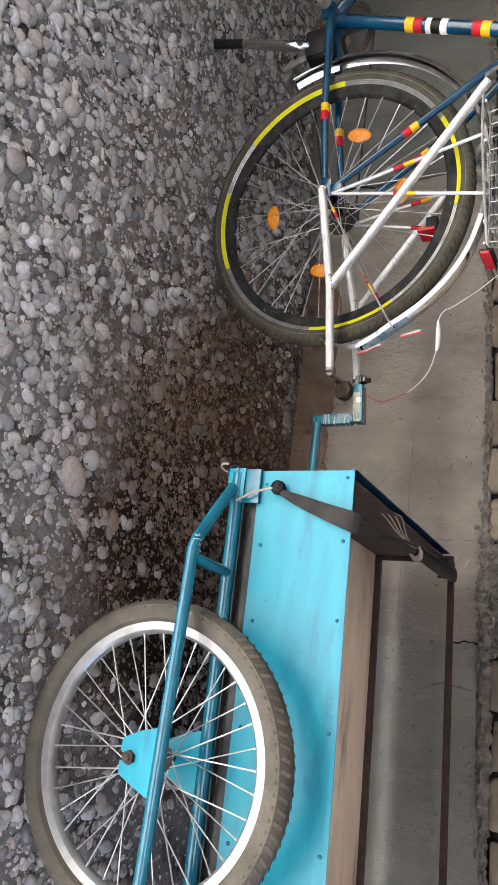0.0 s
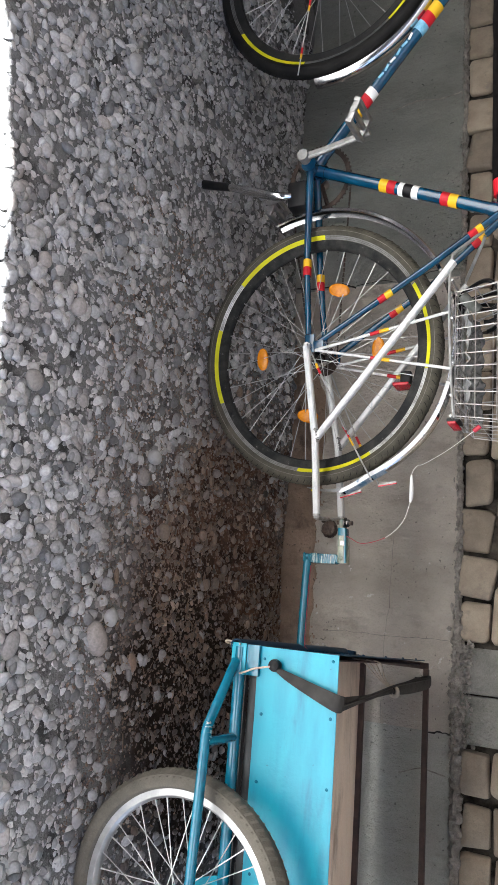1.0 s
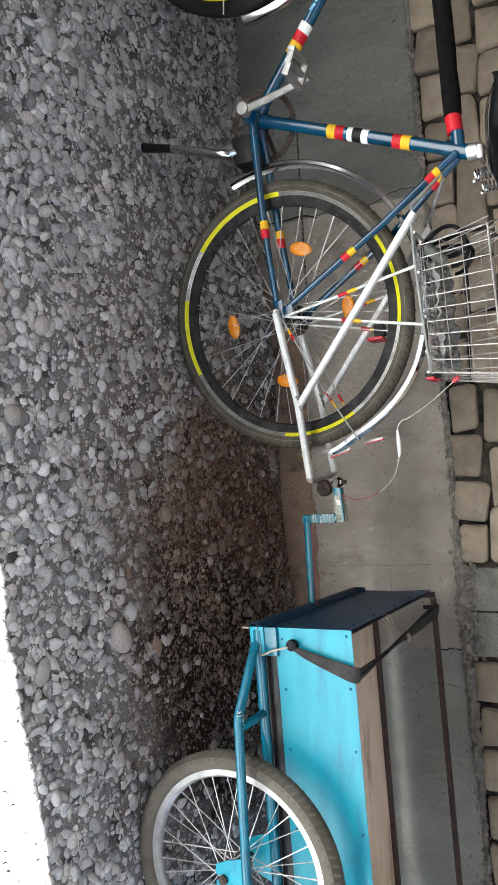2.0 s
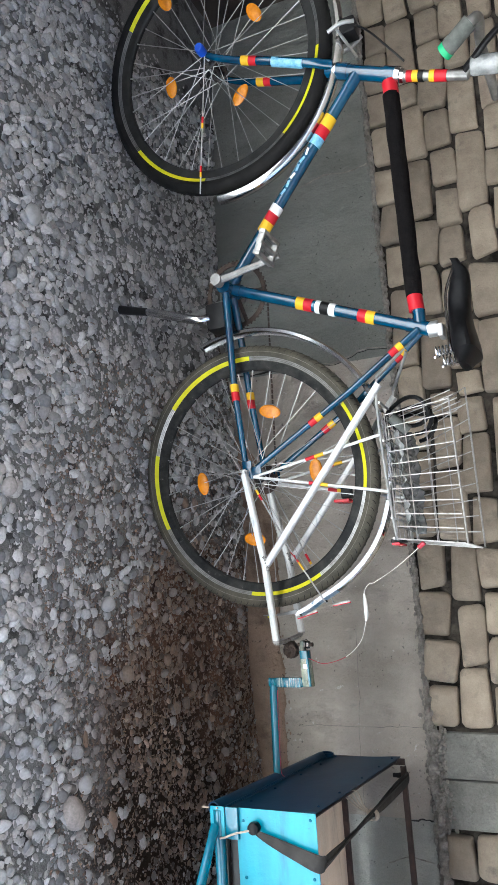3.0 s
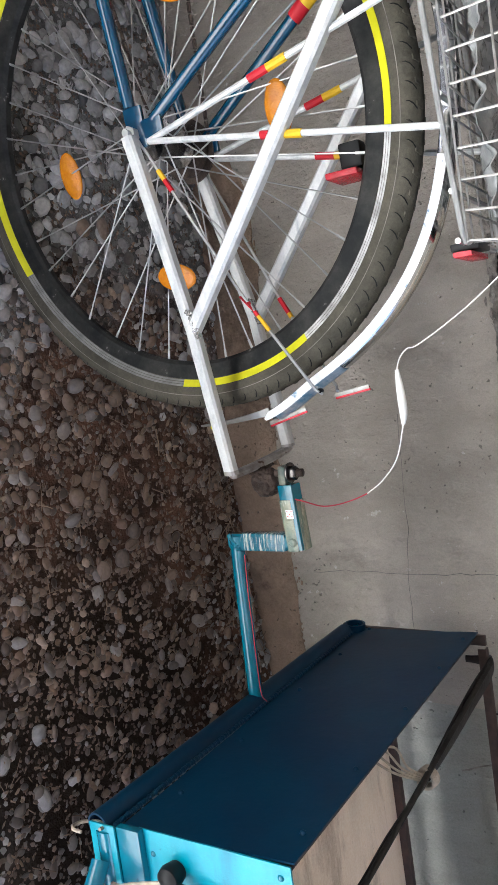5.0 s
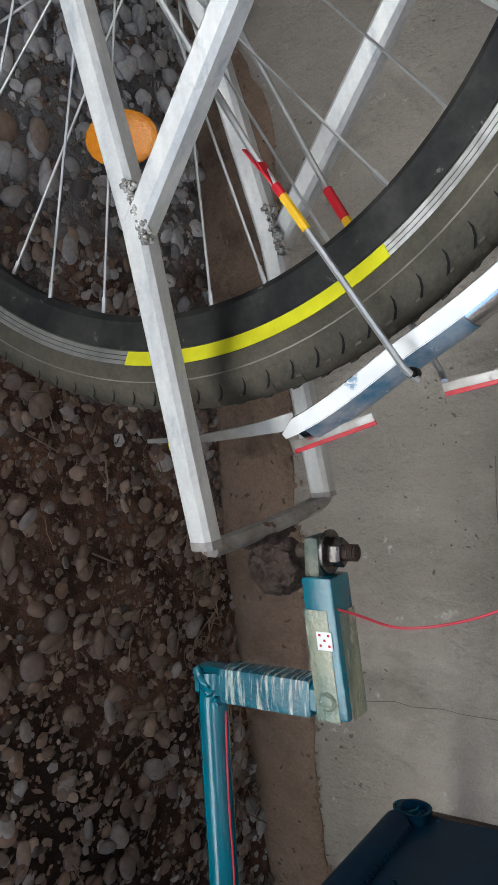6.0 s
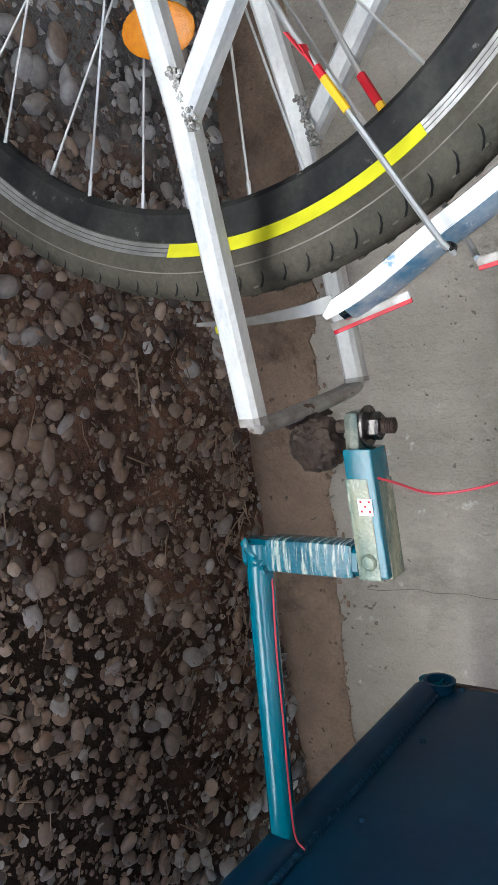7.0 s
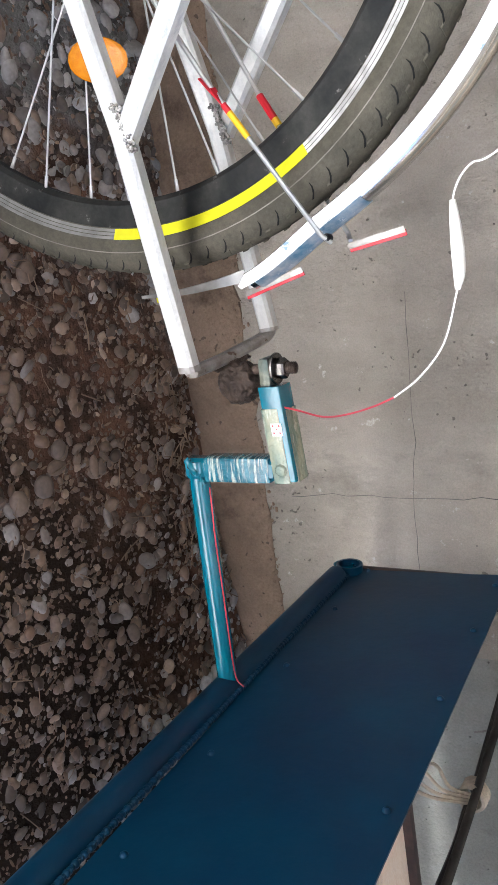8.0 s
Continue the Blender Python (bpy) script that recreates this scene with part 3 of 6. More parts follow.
for k in range(1100):
    x = rng.uniform(-2.6, 1.6)
    heap = 0.25 < x < 0.72
    z = plinth_top(x) + rng.gauss(0.001, 0.006) + (rng.uniform(-0.012, 0.012) if heap else 0)
    s = rng.uniform(0.0016, 0.0055) * (1.3 if heap else 1.0)
    made = bmesh.ops.create_icosphere(bm, subdivisions=1, radius=s, matrix=Matrix.Translation((x, WALL_Y + rng.uniform(-0.006, 0.012), z)) @ Matrix.Diagonal((rng.uniform(0.8, 2.6), 0.8, rng.uniform(0.6, 1.1), 1)))
    for v in made["verts"]:
        v.co += Vector((rng.uniform(-1, 1), rng.uniform(-1, 1), rng.uniform(-1, 1))) * s * 0.25
for k in range(420):
    # rubble of broken mortar before the infill
    x = rng.uniform(0.345, 0.63)
    z = plinth_top(x) + 0.055 * rng.random() ** 1.6 - 0.006
    r = rng.uniform(0.003, 0.0085)
    made = bmesh.ops.create_icosphere(bm, subdivisions=1, radius=r, matrix=Matrix.Translation((x, WALL_Y + rng.uniform(-0.010, 0.006), z)) @ Matrix.Diagonal((rng.uniform(0.7, 1.5), 0.8, rng.uniform(0.6, 1.1), 1)))
    for v in made["verts"]:
        v.co += Vector((rng.uniform(-1, 1), rng.uniform(-1, 1), rng.uniform(-1, 1))) * r * 0.3
part("mortar_crumbs", bm, pale_mortar, plinth, "crumbled mortar along the edge", smooth=False)["kind"] = "stuff"

# the rough bed of mortar on which the first bricks lie
bm = bmesh.new()
before = None
for k in range(880):
    x = -2.7 + 0.005 * k
    lump = 1.0 + 0.9 * ramp(0.22, 0.40, x) * ramp(1.1, 0.85, x)
    ring = []
    for j in range(7):
        a = math.pi * (j / 6 - 0.35) * 0.9
        bulge = 0.010 * lump + 0.006 * lump * noise.noise((x * 60, j * 1.3, 2.0)) + 0.005 * noise.noise((x * 170, j * 2.1, 8.0))
        ring.append(bm.verts.new((x, WALL_Y + 0.008 - bulge * math.cos(a), plinth_top(x) + 0.004 + bulge * 0.9 * math.sin(a))))
    if before:
        for j in range(6):
            bm.faces.new((before[j], ring[j], ring[j + 1], before[j + 1]))
    before = ring
part("mortar_bed", bm, pale_mortar, plinth, "rough crumbling bed of mortar")

# the wall above: a mortar core, in which each brick sits
bm = bmesh.new()
box(bm, (-3.5, WALL_Y + 0.024, 0.50), (3.5, WALL_Y + 0.40, 2.3))
wall = tagged(part("wall_brick", bm, mortar, smooth=False), "rough old brick wall with deep open joints above concrete", "wall", kind="structure")
for x0, x1 in ((0.362, 0.486), (0.490, 0.618)):
    bm = bmesh.new()
    box(bm, (x0, WALL_Y - 0.001, plinth_top(x0) + 0.004), (x1, WALL_Y + 0.1, 2.2), 0.006)
    part("concrete_block", bm, infill_concrete, wall, "rough grey concrete infill")

# unseen, added to shape the light: low roof, dark end wall, tall yard wall
EDGE = ((-3.6, -2.6), (-1.5, 0.2), (-0.8, 0.93), (-0.66, 1.03), (-0.30, 1.125), (0.14, 1.185), (0.57, 1.255), (0.87, 1.315), (1.2, 1.33), (3.6, 1.7))
YARD_Y, YARD_TOP, EAVE = -8.0, 5.5, 2.0


def shade_edge(x):
    """Where the shade of the added roof's ragged edge is to fall on the ground."""
    for (xa, ya), (xb, yb) in zip(EDGE, EDGE[1:]):
        if x <= xb:
            break
    y = ya + (yb - ya) * (x - xa) / (xb - xa)
    return y + 0.016 * noise.noise((x * 7, 1.0, 0.0)) + 0.012 * noise.noise((x * 23, 3.0, 0.0))


# added roof, its edge set back along the sun's rays from that line
bm = bmesh.new()
reach = SUN_FROM * (EAVE / SUN_FROM.z)
last = None
for k in range(241):
    x = -3.6 + 0.03 * k
    y = shade_edge(x) + reach.y
    row = [bm.verts.new(p) for p in ((x, y, EAVE), (x, WALL_Y + 0.4, 2.3), (x, WALL_Y + 0.4, 2.36), (x, y, EAVE + 0.04))]
    if last:
        for j in range(4):
            bm.faces.new((last[j], last[(j + 1) % 4], row[(j + 1) % 4], row[j]))
    else:
        bm.faces.new(row)
    last = row
bm.faces.new(last[::-1])
bmesh.ops.recalc_face_normals(bm, faces=bm.faces[:])
roof = tagged(part("ceiling", bm, roof_boards, smooth=False), "added unseen boarded roof that shades the ground along the house wall", "roof", kind="structure")
# added end wall, out of view, keeps light off from that side
bm = bmesh.new()
box(bm, (-2.3, 0.3, -0.2), (-2.2, WALL_Y, 2.05))
tagged(part("wall_end", bm, old_boards, smooth=False), "added unseen dark plank wall that blocks light from the end", "wall", kind="structure")

# added wall behind the camera, its height chosen to cut off low sky
bm = bmesh.new()
box(bm, (-14.0, YARD_Y - 0.2, -0.2), (14.0, YARD_Y, YARD_TOP))
tagged(part("wall_yard", bm, old_boards, smooth=False), "added unseen dark boarded wall that blocks the low sky", "wall", kind="structure")

# ---- pebbles ----
def stone_shape(level, seed):
    """A smooth, flattened river pebble, as vertices and triangles of unit size."""
    bm = bmesh.new()
    bmesh.ops.create_icosphere(bm, subdivisions=level, radius=1.0)
    for v in bm.verts:
        n = noise.noise(v.co * 0.9 + Vector((seed * 3.7, seed, 0)))
        n2 = noise.noise(v.co * 2.1 + Vector((seed, seed * 2.9, 5)))
        v.co *= 1 + 0.30 * n + 0.12 * n2
    # worn flats, as on broken river stone
    rg = random.Random(seed * 7 + level)
    for _ in range(6):
        way = Vector((rg.gauss(0, 1), rg.gauss(0, 1), rg.gauss(0, 1))).normalized()
        reach_out = rg.uniform(0.74, 0.95) if level < 2 else rg.uniform(0.84, 0.99)
        for v in bm.verts:
            over = v.co.dot(way) - reach_out
            if over > 0:
                v.co -= way * over * 0.92
    bm.verts.index_update()
    vs = np.array([v.co[:] for v in bm.verts])
    fs = np.array([[v.index for v in f.verts] for f in bm.faces])
    bm.free()
    return vs / np.abs(vs).max(0), fs


def scatter(name, level, spots, label, category, mat):
    """One mesh of many pebbles; spots: x, y, z, half length, width share, height share."""
    shapes = [stone_shape(level, k) for k in range(14)]
    rg = np.random.default_rng(len(spots))
    verts, faces, at = [], [], 0
    for x, y, z, r, w, h in spots:
        vs, fs = shapes[int(rg.integers(14))]
        a = rg.uniform(0, 2 * math.pi)
        tx, ty = rg.normal(0, 0.26, 2)
        p = vs * (r, r * w, r * h)
        p = np.c_[p[:, 0], p[:, 1], p[:, 2] + p[:, 0] * tx + p[:, 1] * ty]
        c, s = math.cos(a), math.sin(a)
        verts.append(np.c_[p[:, 0] * c - p[:, 1] * s + x, p[:, 0] * s + p[:, 1] * c + y, p[:, 2] + z])
        faces.append(fs + at)
        at += len(vs)
    v, f = np.concatenate(verts), np.concatenate(faces)
    me = bpy.data.meshes.new(name)
    me.vertices.add(len(v))
    me.vertices.foreach_set("co", v.ravel())
    me.loops.add(f.size)
    me.loops.foreach_set("vertex_index", f.ravel())
    me.polygons.add(len(f))
    me.polygons.foreach_set("loop_start", np.arange(0, f.size, 3))
    me.polygons.foreach_set("loop_total", np.full(len(f), 3))
    me.update()
    me.validate()
    for p in me.polygons:
        p.use_smooth = True
    if level < 2:
        me.set_sharp_from_angle(angle=radians(36))
    me.materials.append(mat)
    return tagged(new(name, me), label, category, kind="stuff")


rng = random.Random(11)


def strewn(count, lo, hi, x0, x1, y0, y1, keep_earth, sink):
    out = []
    for _ in range(count):
        x, y = rng.uniform(x0, x1), rng.uniform(y0, y1)
        e = earthy(x, y)
        if rng.random() < e * (1 - keep_earth):
            continue
        heap = noise.noise((x * 3.1, y * 3.1, 4.0)) + 0.5 * noise.noise((x * 8, y * 8, 6.0))
        dusty = ramp(0.12, -0.22, heap) * ramp(1.0, 0.3, e)
        if rng.random() < 0.25 * dusty:
            continue
        r = lo * (hi / lo) ** (rng.random() ** 1.7)
        h = rng.uniform(0.32, 0.62)
        out.append((x, y, ground_height(x, y) + r * h * (rng.uniform(0.1, 0.75) - sink - 0.5 * e - 0.45 * dusty), r, rng.uniform(0.62, 0.95), h))
    return out


sunk = strewn(7600, 0.0042, 0.0145, -0.3, 1.0, 1.60, 2.40, 0.62, 0.1)
brown = [p for p in sunk if math.hypot((p[0] - 0.24) / 0.46, (p[1] - 2.15) / 0.34) < 1.0]
# stones outside the brown patch get the colour darkened for shade
shaded_stones = [p for k, p in enumerate(sunk) if math.hypot((p[0] - 0.24) / 0.46, (p[1] - 2.15) / 0.34) >= 1.0 and k % 9 > 4]
for spots, words, mat in ((brown, "brown river pebbles half sunk in damp earth", dirty_pebble), (shaded_stones, "dull grey river pebbles half sunk in earth, coloured dark for the trailer's shade", shade_pebble)):
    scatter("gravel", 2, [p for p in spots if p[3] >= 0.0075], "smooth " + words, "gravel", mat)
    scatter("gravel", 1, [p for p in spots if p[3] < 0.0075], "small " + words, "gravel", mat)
yard = (strewn(21500, 0.0050, 0.020, -1.75, 1.05, 0.85, 2.40, 0.06, 0.0) + strewn(4500, 0.007, 0.02, -2.6, 1.7, 0.5, 1.6, 0.3, 0.0) + strewn(2900, 0.005, 0.02, 1.03, 1.6, 0.85, 1.95, 0.1, 0.0))
scatter("gravel", 2, [p for p in yard if p[3] >= 0.0115], "loose smooth grey river gravel", "gravel", pebble)
scatter("gravel", 1, [p for p in yard if p[3] < 0.0115], "small loose grey river gravel", "gravel", pebble)
scatter("grit", 0, strewn(16000, 0.0024, 0.0055, -0.7, 0.85, 1.5, 2.41, 0.75, 0.0), "fine grit and pebble chips on earth", "gravel", earth_grit)
scatter("grit", 0, strewn(18000, 0.0035, 0.007, -1.8, 1.5, 0.8, 2.41, 0.2, 0.0), "fine grit between the pebbles", "gravel", pebble)

# the largest pebbles, each lying where it catches the eye
HITCH_STONES = ((-0.023, 2.153, 0.0147, 0.0147), (0.084, 2.117, 0.012, 0.012), (0.085, 2.199, 0.010, 0.0093), (0.138, 2.106, 0.0224, 0.009), (0.136, 2.043, 0.016, 0.0148), (0.219, 2.152, 0.0144, 0.0125),
                (0.242, 2.146, 0.0112, 0.0175), (0.262, 2.12, 0.0175, 0.0162), (0.272, 2.073, 0.0163, 0.0151), (0.33, 2.347, 0.014, 0.0163), (0.143, 2.286, 0.0086, 0.0215), (0.109, 2.072, 0.0145, 0.0103),
                (0.257, 2.201, 0.0165, 0.0082), (-0.026, 2.05, 0.0148, 0.0118), (0.422, 2.063, 0.0095, 0.0135), (0.448, 2.08, 0.0161, 0.009), (0.509, 2.195, 0.0158, 0.0106), (-0.322, 2.125, 0.0161, 0.0161),
                (-0.321, 2.165, 0.0207, 0.0145), (0.157, 1.832, 0.0225, 0.020), (-0.02, 2.149, 0.0128, 0.0128), (0.296, 1.656, 0.0233, 0.0095), (0.489, 1.741, 0.025, 0.0136), (0.455, 2.362, 0.0105, 0.0098), (0.468, 2.338, 0.009, 0.0082), (0.432, 2.372, 0.008, 0.0072))
YARD_STONES = ((0.103, 1.691, 0.0158, 0.0126), (-0.023, 1.745, 0.0193, 0.0257), (0.037, 1.711, 0.0233, 0.0211), (0.247, 1.698, 0.0139, 0.0107), (0.389, 1.639, 0.0214, 0.0203), (0.44, 1.587, 0.038, 0.030), (-0.146, 1.825, 0.0189, 0.0167),
               (-0.235, 1.719, 0.021, 0.016), (-0.338, 1.253, 0.0174, 0.0174), (-0.077, 1.282, 0.0216, 0.024), (-0.055, 1.617, 0.024, 0.0145), (0.11, 1.563, 0.0132, 0.012), (0.70, 1.53, 0.016, 0.0135), (0.81, 1.564, 0.0163, 0.0142),
               (0.152, 1.316, 0.029, 0.013), (-0.283, 1.378, 0.0234, 0.0208), (-0.964, 1.43, 0.0266, 0.0237), (-0.747, 1.359, 0.0166, 0.0221), (0.464, 1.324, 0.029, 0.0185), (-0.9, 1.66, 0.022, 0.017), (-0.68, 1.53, 0.023, 0.018), (-0.48, 1.49, 0.021, 0.015))
for k, (x, y, a, b) in enumerate(HITCH_STONES + YARD_STONES):
    sunk_in = k < len(HITCH_STONES)
    bm = bmesh.new()
    bmesh.ops.create_icosphere(bm, subdivisions=3, radius=1.0)
    for v in bm.verts:
        v.co *= 1 + 0.16 * noise.noise(v.co * 0.8 + Vector((k * 2.3, 0, 0))) + 0.04 * noise.noise(v.co * 2.4 + Vector((0, k * 1.9, 0)))
    h = min(a, b) * (0.56 + 0.1 * math.sin(k * 1.7))
    m = Matrix.Translation((x, y, ground_height(x, y) + h * (0.5 if sunk_in else 0.6))) @ Matrix.Rotation(0.5 * math.sin(k * 2.1), 4, "Z") @ Matrix.Diagonal((a * 1.04, b * 1.04, h, 1))
    bmesh.ops.transform(bm, matrix=m, verts=bm.verts[:])
    pale = k % 3 == 0
    ob = part("cobble", bm, dirty_single if sunk_in else pale_pebble if pale else pebble_single)
    tagged(ob, "large rounded brown-grey river pebble on damp earth" if sunk_in else "large smooth rounded pale grey river pebble" if pale else "large smooth rounded grey river pebble", "pebble", "large pebbles in the gravel")

# straw, splinters and dry leaf scraps
bm = bmesh.new()
for k in range(460):
    x, y = (rng.gauss(0.25, 0.34), rng.uniform(1.55, 2.38)) if k < 330 else (rng.uniform(0.12, 0.52), rng.gauss(2.345, 0.02))
    a, n = rng.uniform(0, math.pi), 0.004 + 0.02 * rng.random() ** 2.2
    z = ground_height(x, y) + rng.uniform(0.006, 0.018)
    d = Vector((math.cos(a), math.sin(a), rng.gauss(0, 0.2))) * n
    tube(bm, [Vector((x, y, z)) - d, Vector((x, y, z + rng.gauss(0, 0.002))), Vector((x, y, z)) + d], rng.uniform(0.0005, 0.0013), 4)
for k in range(900):
    # flat scraps of bark and leaf
    x, y = rng.gauss(0.22, 0.32), rng.uniform(1.6, 2.39)
    n, w = rng.uniform(0.002, 0.007), rng.uniform(0.0012, 0.0032)
    m = Matrix.Translation((x, y, ground_height(x, y) + rng.uniform(0.004, 0.012))) @ Euler((rng.gauss(0, 0.4), rng.gauss(0, 0.4), rng.uniform(0, math.pi))).to_matrix().to_4x4()
    ring = [bm.verts.new(m @ Vector(p)) for p in ((-n, 0, 0), (-n * 0.3, -w, 0.0006), (n * 0.6, -w * 0.7, 0), (n, 0.0003, 0.0008), (n * 0.2, w, 0), (-n * 0.6, w * 0.6, 0.0006))]
    low_ring = [bm.verts.new(v.co - Vector((0, 0, 0.0005))) for v in ring]
    bm.faces.new(ring)
    bm.faces.new(low_ring[::-1])
    for j in range(6):
        bm.faces.new((ring[j], low_ring[j], low_ring[(j + 1) % 6], ring[(j + 1) % 6]))
tagged(part("straw", bm, straw), "dry straw and wood splinters on the earth", "debris", kind="stuff")

# ---- the bicycle ----
# its own plane: x along, y out of its middle (minus: towards the yard), z up
SKEW = Matrix(((1, 0, 0, 0), (0.17, 1, -0.03, 1.912 + 0.17 * 0.34 + 0.03 * 0.34), (0, 0, 1, 0), (0, 0, 0, 1)))
V = Vector


def bike_part(name, bm, mat, parent, label="", smooth=True):
    bmesh.ops.transform(bm, matrix=SKEW, verts=bm.verts[:])
    return part(name, bm, mat, parent, label, smooth)


REAR, FRONT = V((-0.341, 0, 0.356)), V((-1.441, 0, 0.360))
BB, SEAT_LUG, HEAD_TOP, HEAD_LOW = V((-0.842, 0, 0.333)), V((-0.641, 0, 0.846)), V((-1.254, 0, 0.846)), V((-1.313, 0, 0.702))
DOWN_TOP, TOP_FRONT = V((-1.292, 0, 0.752)), V((-1.264, 0, 0.826))
bike = thing("bicycle", (-0.34, 1.912, 0.0), "dark blue touring bicycle with red and yellow tape bands on gravel", "bicycle")


def weld_bead(a, b, r):
    """One lumpy run of weld from a to b."""
    bm = bmesh.new()
    pts = [a + (b - a) * (k / 12) for k in range(13)]
    tube(bm, pts, lambda t: r * (0.55 + 0.75 * abs(math.sin(t * 17)) * math.sin(math.pi * min(1.0, max(0.0, t * 0.9 + 0.05)))), 9)
    for v in bm.verts:
        v.co += V((noise.noise(v.co * 300), noise.noise(v.co * 310), noise.noise(v.co * 290))) * r * 0.4
    return bm


def weld_lumps(a, b, spread, count):
    """Spatters of weld heaped from a to b."""
    bm = bmesh.new()
    rg = random.Random(count)
    for _ in range(count):
        p = a + (b - a) * rg.random() + V((rg.gauss(0, spread * 0.5), rg.uniform(-0.002, 0.002), rg.gauss(0, spread * 0.6)))
        bmesh.ops.create_icosphere(bm, subdivisions=1, radius=rg.uniform(0.0009, 0.0021), matrix=Matrix.Translation(p))
    return bm


def on(a, b, z):
    """The point of the line a-b at height z."""
    return a + (b - a) * ((z - a.z) / (b.z - a.z))


def sidewall_strip(r0, r1, proud):
    """The section of a thin band that lies on the sloping sidewall near the rim."""
    def side(r):
        return -0.0125 - 0.0035 * (r - 0.304) / 0.007
    return [(r0, side(r0) - proud), (r1, side(r1) - proud), (r1, side(r1) + 0.001), (r0, side(r0) + 0.001)]


def wheel_part(hub, hub_mat, tapes, lenses, angle):
    """A spoked wheel: the hub is the part, all else hangs on it."""
    bm = bmesh.new()
    prof = [(0.012, -0.034), (0.024, -0.033), (0.024, -0.029), (0.013, -0.026), (0.011, 0), (0.013, 0.026), (0.024, 0.029), (0.024, 0.033), (0.012, 0.034)]
    lathe(bm, prof + [(0.004, 0.034), (0.004, -0.034)], hub, 24)
    w = bike_part("wheel", bm, dark_steel, bike, "spoked wheel with a worn black tyre")
    bm = bmesh.new()
    lathe(bm, [(0.297, -0.0095), (0.304, -0.0125), (0.311, -0.0160), (0.319, -0.0193), (0.326, -0.0193), (0.333, -0.0155), (0.3385, -0.008), (0.340, 0), (0.3385, 0.008), (0.333, 0.0155), (0.326, 0.0193), (0.319, 0.0193), (0.311, 0.0160), (0.304, 0.0125), (0.297, 0.0095)], hub, 128)
    # small worn knobs round the crown
    for k in range(96):
        for s in (-1, 1):
            a = 2 * math.pi * (k + (0.5 if s > 0 else 0)) / 96
            rings = []
            for lift in (-0.001, 0.0011):
                rings.append([bm.verts.new(hub + V(((r + lift) * math.cos(a + da), s * y, (r + lift) * math.sin(a + da)))) for r, y, da in ((0.3360, 0.0118, 0.006), (0.3360, 0.0118, 0.020), (0.3394, 0.0045, 0.012), (0.3394, 0.0045, -0.002))])
            bm.faces.new(rings[1])
            for j in range(4):
                bm.faces.new((rings[0][j], rings[0][(j + 1) % 4], rings[1][(j + 1) % 4], rings[1][j]))
    tyre = bike_part("tyre", bm, fresh_rubber if hub is FRONT else rubber, w, "worn black bicycle tyre with dusty sidewalls")
    # curved slits cut into the shoulder
    bm = bmesh.new()
    for k in range(112):
        a = 2 * math.pi * k / 112
        for s in (-1, 1):
            rows = []
            for r, y, da, half in ((0.3268, 0.0190, 0.000, 0.0006), (0.3300, 0.0173, -0.001, 0.0020), (0.3335, 0.0150, -0.008, 0.0028), (0.3365, 0.0110, -0.022, 0.0034)):
                rows.append([bm.verts.new(hub + V(((r + 0.0005) * math.cos(a + da + e), s * (y + 0.0005), (r + 0.0005) * math.sin(a + da + e)))) for e in (-half, half)])
            for p, q in zip(rows, rows[1:]):
                bm.faces.new((p[0], p[1], q[1], q[0]))
    bike_part("tread", bm, fresh_rubber, w, "dark curved slits in the tyre's shoulder")["kind"] = "stuff"
    for r0 in (0.3205,):
        bike_part("sidewall_line", lathe(bmesh.new(), arc_ring(r0, r0 + 0.0009, -0.0197, -0.0180), hub, 128), tyre_line if hub is REAR else fresh_rubber, w, "thin pale moulded line")
    bike_part("rim", lathe(bmesh.new(), [(0.2755, -0.004), (0.2800, -0.0090), (0.299, -0.0110), (0.300, -0.009), (0.300, 0.009), (0.299, 0.0110), (0.2800, 0.0090), (0.2755, 0.004)], hub, 128), fresh_rim if hub is FRONT else black_rim, w, "scuffed black rim")
    # rear lines: two brighter arcs, two duller ones, by angle
    for a0, a1, mat in ((29, 81, stripe_white), (226, 256, stripe_white), (118, 178, dull_stripe), (-69, -6, dull_stripe)) if hub is REAR else ((0, 360, faint_stripe),):
        for r0 in (0.3001, 0.3034, 0.3067):
            bike_part("stripe", lathe(bmesh.new(), sidewall_strip(r0, r0 + 0.0026, 0.0004), hub, 128, a0, a1), mat, w, "thin reflective line")
    for a0, a1 in tapes:
        bike_part("tape", lathe(bmesh.new(), sidewall_strip(0.3001, 0.3096, 0.0009), hub, 200, a0, a1), yellow_tape, w, "bright yellow reflective tape")
    for k in range(36):
        a = 2 * math.pi * (k + 0.5) / 36 + angle
        s = -1 if k % 2 else 1
        b = a + (1.15 if k % 4 < 2 else -1.15)
        p = hub + V((0.021 * math.cos(b), 0.031 * s, 0.021 * math.sin(b)))
        q = hub + V((0.278 * math.cos(a), 0.003 * s, 0.278 * math.sin(a)))
        bm = bmesh.new()
        tube(bm, [p, q], 0.0010, 5)
        tube(bm, [q + (p - q) * 0.05, q], 0.0017, 5)
        bike_part("spoke", bm, alloy, w)
    for a, r, turn in lenses:
        bm = bmesh.new()
        bmesh.ops.create_uvsphere(bm, u_segments=20, v_segments=10, radius=1.0)
        m = Matrix.Translation(hub + V((r * math.cos(a), -0.012, r * math.sin(a)))) @ Matrix.Rotation(-turn, 4, "Y") @ Matrix.Diagonal((0.031, 0.0055, 0.0175, 1))
        bmesh.ops.transform(bm, matrix=m, verts=bm.verts[:])
        bike_part("reflector", bm, orange_lens, w, "oval orange spoke reflector")
    bm = bmesh.new()
